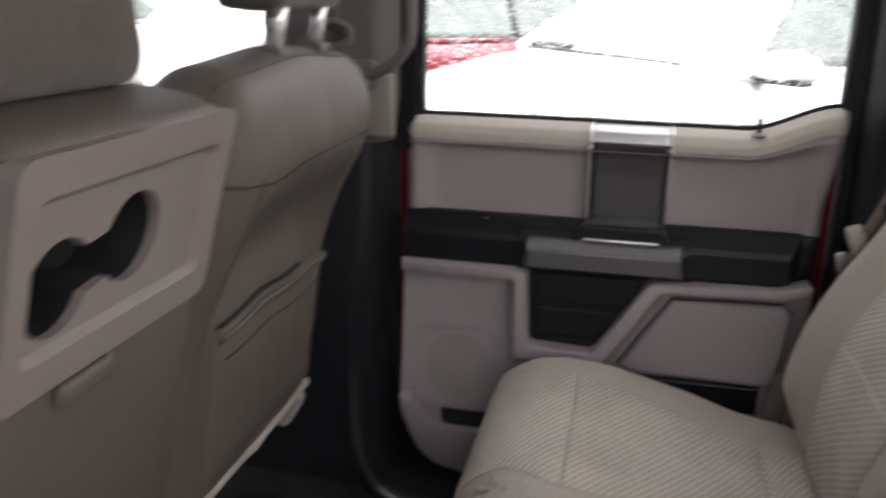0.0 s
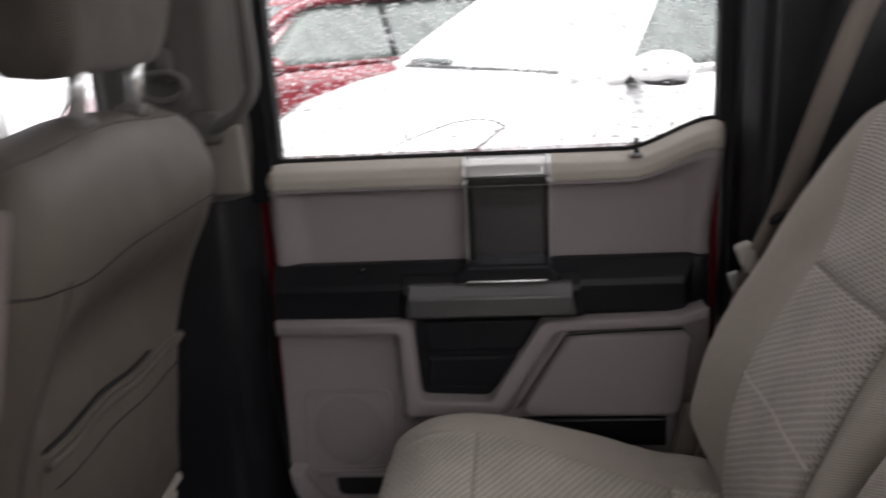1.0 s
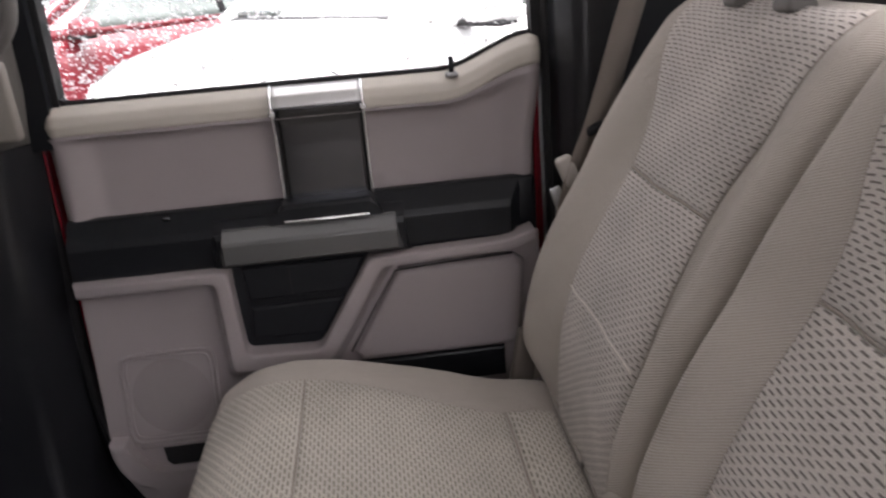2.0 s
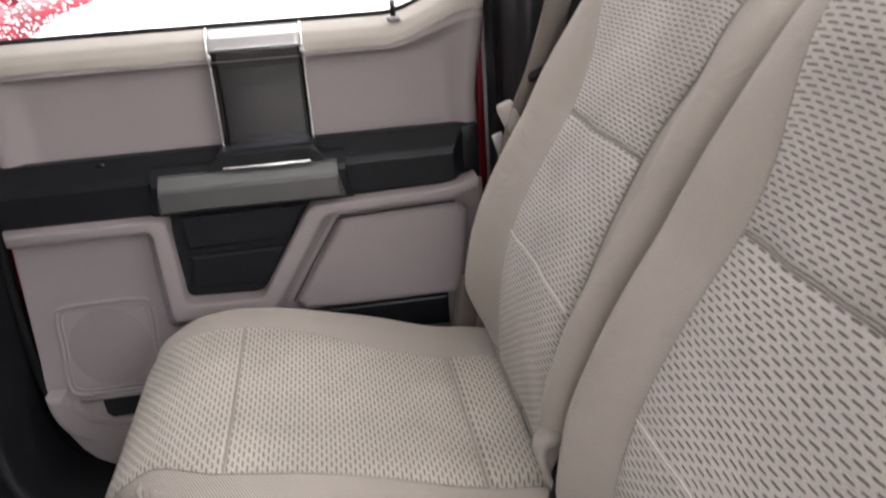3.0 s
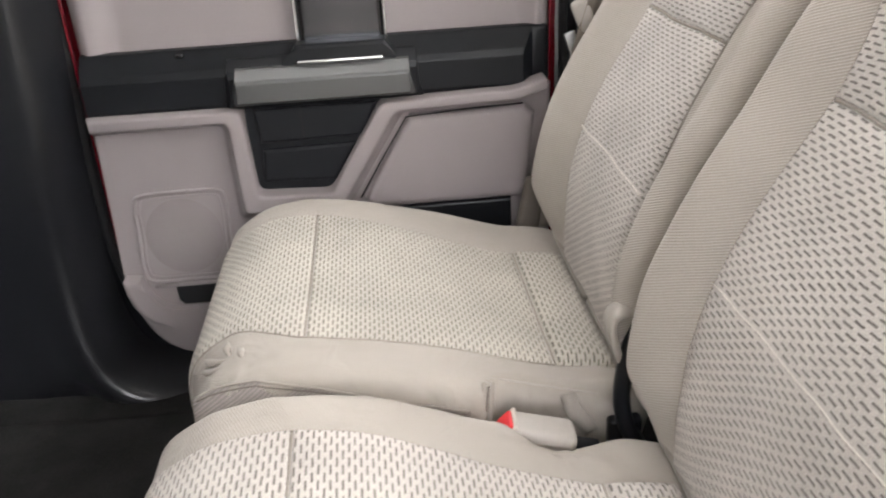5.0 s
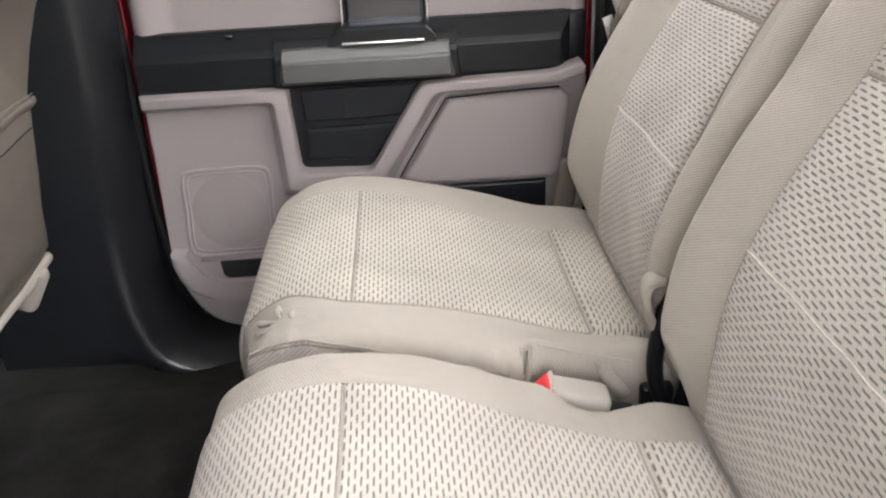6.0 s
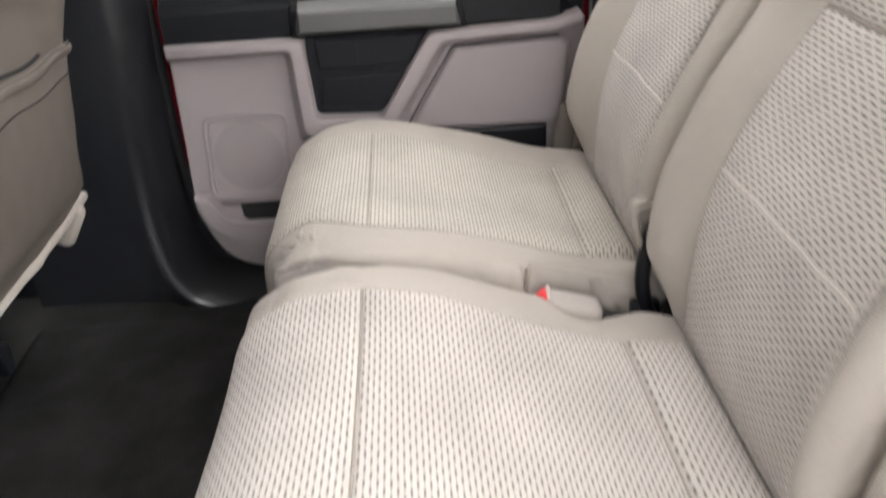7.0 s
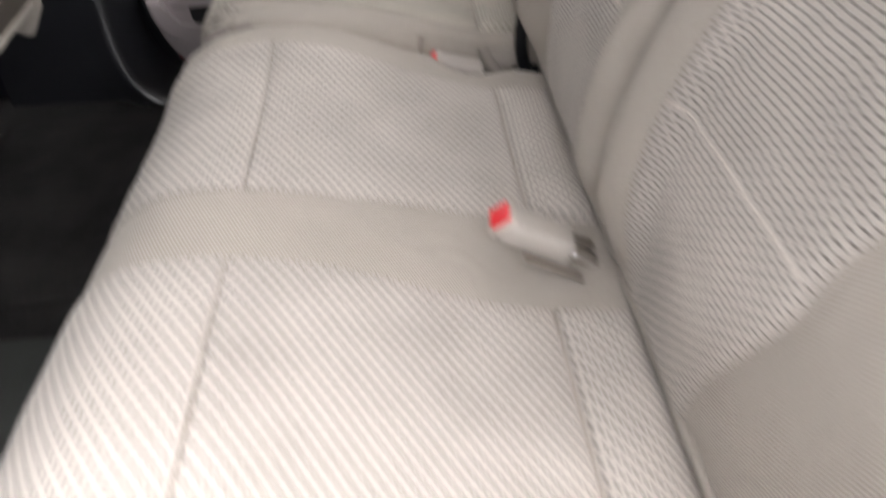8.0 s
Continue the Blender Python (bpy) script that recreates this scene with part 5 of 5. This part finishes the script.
def build_centre_seat():
    seat = thing("front_centre_seat", "folded-up centre seat back with two cup wells", "seat")
    # hard shell with an opening for the cup wells
    bm = bmesh.new()
    y0, y1, z0, z1, x = -0.127, 0.158, 0.692, 0.874, -0.319
    out = []
    for cy, cz, a0 in ((y1 - 0.014, z1 - 0.014, 0), (y0 + 0.014, z1 - 0.014, 90), (y0 + 0.014, z0 + 0.014, 180), (y1 - 0.014, z0 + 0.014, 270)):
        out += [(cy + 0.014 * math.cos(radians(a0 + 15 * i)), cz + 0.014 * math.sin(radians(a0 + 15 * i))) for i in range(7)]
    hole = [(-0.018 + y * math.cos(0.17) - z * math.sin(0.17), 0.777 + y * math.sin(0.17) + z * math.cos(0.17)) for y, z in bone(c=0.045, r=0.038, neck=0.020)]
    lean = 0.27
    def on(y, z, d=0.0):
        return (x + (z - 0.8) * lean + d, y, z)
    def inset(k, dz):
        return [((y - 0.0155) * k + 0.0155, 0.783 + (z - 0.783) * dz) for y, z in out]
    loops = [(out, 0.0), (inset(0.85, 0.68), 0.0), (inset(0.81, 0.61), -0.009), (hole, -0.009)]
    rings = [[bm.verts.new(on(y, z, d)) for y, z in line] for line, d in loops]
    edge_rows = [[bm.edges.new((vs[i - 1], vs[i])) for i in range(len(vs))] for vs in rings]
    bmesh.ops.triangle_fill(bm, use_beauty=True, edges=edge_rows[0] + edge_rows[1])
    bmesh.ops.triangle_fill(bm, use_beauty=True, edges=edge_rows[2] + edge_rows[3])
    for i in range(len(out)):
        bm.faces.new((rings[1][i - 1], rings[1][i], rings[2][i], rings[2][i - 1]))
    for row, depth in ((edge_rows[0], -0.13), (edge_rows[3], -0.012)):
        got = bmesh.ops.extrude_edge_only(bm, edges=row)
        bmesh.ops.translate(bm, vec=(depth, 0, 0), verts=[v for v in got["geom"] if isinstance(v, bmesh.types.BMVert)])
    shell = part("shell", bm, SHELL, seat, "taupe plastic shell")
    wells = bmesh.new()
    ring = [wells.verts.new(on(y, z, -0.019)) for y, z in hole]
    floor_ring = [wells.verts.new(on(-0.018 + (y + 0.018) * 0.93, 0.777 + (z - 0.777) * 0.9, -0.075)) for y, z in hole]
    for i in range(len(ring)):
        wells.faces.new((ring[i - 1], ring[i], floor_ring[i], floor_ring[i - 1]))
    wells.faces.new(floor_ring)
    part("cup_well", wells, RUBBER, shell, "black rubber double cup well")
    # cloth parts
    body = Profile([(-0.360, 0.688), (-0.388, 0.56), (-0.425, 0.40), (-0.455, 0.26), (-0.50, 0.235), (-0.56, 0.26), (-0.56, 0.45), (-0.50, 0.66), (-0.44, 0.70), (-0.395, 0.704)])
    part("lower_back", stuffed(body, -0.135, 0.165, 0.018), VINYL, seat, "taupe vinyl lower back, its colour darkened for shade")
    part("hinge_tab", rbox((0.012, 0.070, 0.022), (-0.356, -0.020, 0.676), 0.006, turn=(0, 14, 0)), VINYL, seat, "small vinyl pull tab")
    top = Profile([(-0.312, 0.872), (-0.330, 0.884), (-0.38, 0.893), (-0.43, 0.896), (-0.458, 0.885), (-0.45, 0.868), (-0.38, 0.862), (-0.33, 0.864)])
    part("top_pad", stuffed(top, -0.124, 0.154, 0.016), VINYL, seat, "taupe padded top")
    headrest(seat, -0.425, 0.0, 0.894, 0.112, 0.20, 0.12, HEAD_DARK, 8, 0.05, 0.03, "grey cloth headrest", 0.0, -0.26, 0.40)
    part("release_button", rbox((0.035, 0.030, 0.022), (-0.400, 0.118, 0.905), 0.008), TRIM_PALE, seat, "pale plastic release button")
    part("foot", boxes((-0.62, -0.47, -0.10, 0.13, FLOOR + 0.002, 0.25)), BLACK, seat)


# ---- outside: parked cars and trees ----
def build_car(label, paint, screen_mat, m, tall=1.0, category="car", group="parked cars"):
    c = thing("parked_car", label, category, group)
    rows = [(2.22, 0.60, 0.38, 0.60), (2.18, 0.76, 0.30, 0.76), (2.06, 0.86, 0.26, 0.90), (1.85, 0.91, 0.24, 0.99), (1.50, 0.925, 0.23, 1.065), (1.18, 0.93, 0.23, 1.11), (0.35, 0.93, 0.23, 1.12),
            (-1.3, 0.93, 0.23, 1.14), (-2.0, 0.90, 0.26, 1.15), (-2.25, 0.83, 0.32, 1.08), (-2.34, 0.70, 0.42, 0.92)]
    verts, faces = [], []
    sec = [(0.90, 0.0), (0.98, 0.14), (1.0, 0.40), (1.0, 0.62), (0.985, 0.80), (0.95, 0.92), (0.86, 0.985), (0.70, 1.01), (0.45, 1.03), (0.0, 1.035)]
    sec = sec + [(-a, b) for a, b in sec[-2::-1]]
    line = curve_points([(r[0], r[1], 0) for r in rows], step=0.12)
    for p in line:
        i = max(k for k in range(len(rows) - 1) if rows[k][0] >= p[0] - 1e-6)
        f = min(1, max(0, (rows[i][0] - p[0]) / (rows[i][0] - rows[i + 1][0])))
        w, lo, hi = [rows[i][k] * (1 - f) + rows[i + 1][k] * f for k in (1, 2, 3)]
        verts += [(p[0], a * w, (lo + (hi - lo) * b) * tall) for a, b in sec]
    k = len(sec)
    for i in range(len(line) - 1):
        for j in range(k - 1):
            faces.append((i * k + j, i * k + j + 1, (i + 1) * k + j + 1, (i + 1) * k + j))
    faces += [tuple(range(k)), tuple(range((len(line) - 1) * k, len(line) * k))[::-1]]
    body = part("body", mesh_of("body", verts, faces), paint, c)
    for f in body.data.polygons[-2:]:
        f.use_smooth = False
    z = tall

    def roof(u, v):
        return (0.33 - 1.75 * u, (0.60 - 0.02 * u) * v, (1.555 + 0.03 * math.sin(math.pi * u) - 0.05 * v ** 4) * z)
    thick(part("roof", sheet(roof, 0, 1, -1, 1, 14, 14), paint, c), 0.03)

    def screen(u, v):
        w = 0.78 + (0.585 - 0.78) * u
        return (1.17 - 0.80 * u + 0.10 * (1 - v * v) * (1 - 0.4 * u), w * v, (1.105 + 0.43 * u) * z)
    thick(part("windscreen", sheet(screen, 0, 1, -1, 1, 12, 14), screen_mat, c, "wet clear windscreen"), 0.006)

    def rear(u, v):
        w = 0.72 + (0.57 - 0.72) * u
        return (-2.05 + 0.62 * u - 0.08 * (1 - v * v), w * v, (1.14 + 0.40 * u) * z)
    thick(part("rear_window", sheet(rear, 0, 1, -1, 1, 8, 10), screen_mat, c), 0.006)
    for s in (-1, 1):
        part("roof_pillar", sweep(curve_points([(1.22, s * 0.80, 1.09 * z), (0.80, s * 0.71, 1.33 * z), (0.36, s * 0.60, 1.535 * z), (-0.4, s * 0.60, 1.575 * z), (-1.38, s * 0.58, 1.54 * z), (-2.06, s * 0.74, 1.12 * z)], step=0.1), oval(0.060, 0.05, 12)), paint, body)

        def glass(u, v):
            top_x, low_x = 0.36 - 1.66 * u, 0.94 - 2.77 * u
            return (low_x + (top_x - low_x) * v, s * (0.885 - 0.285 * v - 0.02 * v * v), (1.100 + 0.430 * v) * z)
        thick(part("side_window", sheet(glass, 0, 1, 0, 1, 14, 8), CAR_GLASS, c, "dark wet side glass"), 0.006)
        def sail(u, v):
            a = Vector((1.20 - 0.84 * u, s * (0.82 - 0.22 * u), (1.085 + 0.45 * u) * z))
            return a.lerp(Vector(glass(0.03, u)), v)
        thick(part("window_corner", sheet(sail, 0, 1, 0, 1, 10, 4), paint, body), 0.01)
        part("door_post", sweep([(-0.30, s * 0.885, 1.11 * z), (-0.34, s * 0.60, 1.54 * z)], oval(0.03, 0.02, 8), side=(1, 0, 0)), RUBBER, body)
        part("belt_rail", sweep([(1.06, s * 0.858, 1.080 * z), (-1.85, s * 0.838, 1.095 * z)], oval(0.040, 0.036, 12)), paint, body)
        egg = bmesh.new()
        bmesh.ops.create_icosphere(egg, subdivisions=3, radius=1, matrix=pose(0.89, s * 1.05, 1.11 * z, 0, 0, s * 8) @ Matrix.Diagonal((0.085, 0.165, 0.085, 1)))
        for v in egg.verts:
            v.co.z = max(v.co.z, 1.11 * z - 0.045)
        for f in egg.faces:
            f.smooth = True
        mir = part("mirror", egg, paint, c, "rounded door mirror")
        part("mirror_foot", rbox((0.11, 0.30, 0.03), (0.90, s * 1.02, 1.063 * z), 0.012), RUBBER, mir)

        def hull(px, q):
            i = max(k for k in range(len(rows) - 1) if rows[k][0] >= px - 1e-6)
            f = (rows[i][0] - px) / (rows[i][0] - rows[i + 1][0])
            w, lo, hi = [rows[i][k] * (1 - f) + rows[i + 1][k] * f for k in (1, 2, 3)]
            e = min(int(q), 8)
            g = q - e
            a, b = [sec[e][k] * (1 - g) + sec[e + 1][k] * g for k in (0, 1)]
            return (px + 0.002, s * (a * w + 0.004), (lo + (hi - lo) * b) * tall + 0.004)

        def lens(u, v):
            px = 2.15 - 0.51 * u
            low_q = 4.4 - 0.4 * math.sin(math.pi * min(1, u * 1.05)) + 0.25 * u
            top_q = 6.7 - 1.5 * u - 0.5 * max(0.0, u - 0.8) * 5
            return hull(px, low_q + (max(top_q, low_q + 0.02) - low_q) * v)
        lamp = part("headlight", sheet(lens, 0, 1, 0, 1, 24, 8), LAMP_GLASS, c, "clear swept-back headlight")
        edge = [lens(i / 20, 0) for i in range(21)] + [lens(1 - i / 20, 1) for i in range(21)]
        part("lamp_rim", sweep(edge, oval(0.005, 0.005, 6), side=(0.3, 1, 0.2), closed=True), GASKET, lamp)
        part("tail_light", rbox((0.12, 0.22, 0.20), (-2.20, s * 0.74, 0.93 * z), 0.03), TAIL_RED, c, "red tail light")
        for wx in (1.42, -1.42):
            wheel = part("wheel", sweep([(wx, s * 0.72, 0.34), (wx, s * 0.93, 0.34)], oval(0.335, 0.335, 28), side=(1, 0, 0)), RUBBER, c, "black tyre")
            part("rim", sweep([(wx, s * 0.90, 0.34), (wx, s * 0.945, 0.34)], oval(0.22, 0.22, 24), side=(1, 0, 0)), STEEL, wheel)
    part("grille", rbox((0.04, 0.80, 0.22), (2.19, 0, 0.60 * z), 0.03), RUBBER, c)
    part("cowl", sweep(curve_points([(1.19, -0.74, 1.11 * z), (1.29, -0.3, 1.125 * z), (1.29, 0.3, 1.125 * z), (1.19, 0.74, 1.11 * z)], step=0.06), oval(0.022, 0.010, 8), side=(1, 0, 0)), GASKET, c, "wet grey cowl below the windscreen")
    # this thick dark bar also draws the shade in the wiper area
    part("wiper", sweep(curve_points([(1.17, -0.70, 1.135 * z), (1.25, -0.45, 1.150 * z), (1.29, -0.1, 1.150 * z)], step=0.05), oval(0.035, 0.018, 8), side=(1, 0, 0)), CAR_GLASS, c, "dark wiper below the windscreen, thickened for the shade around it")
    c.matrix_basis = m
    return c


def build_tree(seed, tall):
    rng = random.Random(seed)
    t = thing("tree", "bare-stemmed tree with thin grey-green winter foliage", "tree", "trees behind the lot")
    def bar(points, radii, name, parent):
        verts, faces, k = [], [], 8
        for p, r in zip(points, radii):
            verts += [(p[0] + r * math.cos(2 * math.pi * i / k), p[1] + r * math.sin(2 * math.pi * i / k), p[2]) for i in range(k)]
        for i in range(len(points) - 1):
            faces += [(i * k + j, i * k + (j + 1) % k, (i + 1) * k + (j + 1) % k, (i + 1) * k + j) for j in range(k)]
        return part(name, mesh_of(name, verts, faces), BARK, parent)
    stem = [(0.06 * noise.noise((i, seed, 0)) * i, 0.06 * noise.noise((seed, i, 3)) * i, tall * i / 9) for i in range(10)]
    trunk = bar(stem, [0.17 * (1 - 0.085 * i) for i in range(10)], "trunk", t)
    verts, faces = [], []
    for b in range(26):
        f = rng.uniform(0.25, 0.97)
        i = int(f * 8.99)
        base = Vector(stem[i]).lerp(Vector(stem[min(9, i + 1)]), f * 9 - i if i < 9 else 0)
        a, length = rng.uniform(0, 2 * math.pi), (1.05 - f) * tall * 0.34 + 0.25
        tip = base + Vector((math.cos(a) * length, math.sin(a) * length, rng.uniform(-0.1, 0.35) * length))
        midp = base.lerp(tip, 0.5) + Vector((0, 0, 0.12 * length))
        bar([base, midp, tip], [0.045 * (1.1 - f), 0.028 * (1.1 - f), 0.008], "limb", trunk)
        for q in range(95):
            g = rng.uniform(0.25, 1.05)
            c = base.lerp(tip, g) + Vector([rng.gauss(0, 0.20) for _ in range(3)])
            n1 = Vector([rng.uniform(-1, 1) for _ in range(3)]).normalized()
            n2 = n1.orthogonal().normalized()
            sz = rng.uniform(0.04, 0.10)
            o = len(verts)
            verts += [c - n1 * sz, c + n2 * sz * 0.5, c + n1 * sz, c - n2 * sz * 0.5]
            faces.append((o, o + 1, o + 2, o + 3))
    part("crown", mesh_of("crown", verts, faces, smooth=False), LEAF, t, "loose grey-green foliage")
    return t


build_ground()
build_floor()
build_shell()
build_chassis()
build_front_door()
build_pillar()
build_grab_handle()
build_front_belt()
build_rear_door()
build_rear_seats()
build_front_seat()
build_centre_seat()
build_buckle((0.196, 0.226, 0.358), (0, 14, -4), "beige belt buckle with red button in the seat gap", False)
build_buckle((0.230, -0.212, 0.412), (0, 26, -6), "beige belt buckle with red button on the bench")
build_loose_belt()
build_side_belt()
build_car("white parked car with wet windscreen and door mirror", WHITE_PAINT, PALE_GLASS, pose(0.80, 4.80, GROUND, 0, 0, 216.7), tall=1.08)
build_car("red parked car beside the white one, wet with snow", SNOWY_RED, CAR_GLASS, pose(-1.73, 7.18, GROUND, 0, 0, 218), tall=1.06)
build_car("white parked car with red tail lights", WHITE_PAINT, PALE_GLASS, pose(-4.3, 10.2, GROUND, 0, 0, 80), tall=1.05)
build_car("white parked car dusted with snow", WHITE_PAINT, PALE_GLASS, pose(-7.0, 9.0, GROUND, 0, 0, 78), tall=1.05)
first = build_tree(3, 6.5)
for i, (x, y, turn, size) in enumerate(((-4.5, 17, 40, 1.1), (-1.0, 19, 120, 1.0), (2.5, 18, 200, 1.15), (6.0, 20, 300, 1.05), (-9.0, 20, 10, 1.2))):
    copy_thing(first, pose(x, y, GROUND, 0, 0, turn) @ Matrix.Diagonal((size, size, size, 1)))
first.matrix_basis = pose(-2.8, 16.0, GROUND)
build_snow_specks()
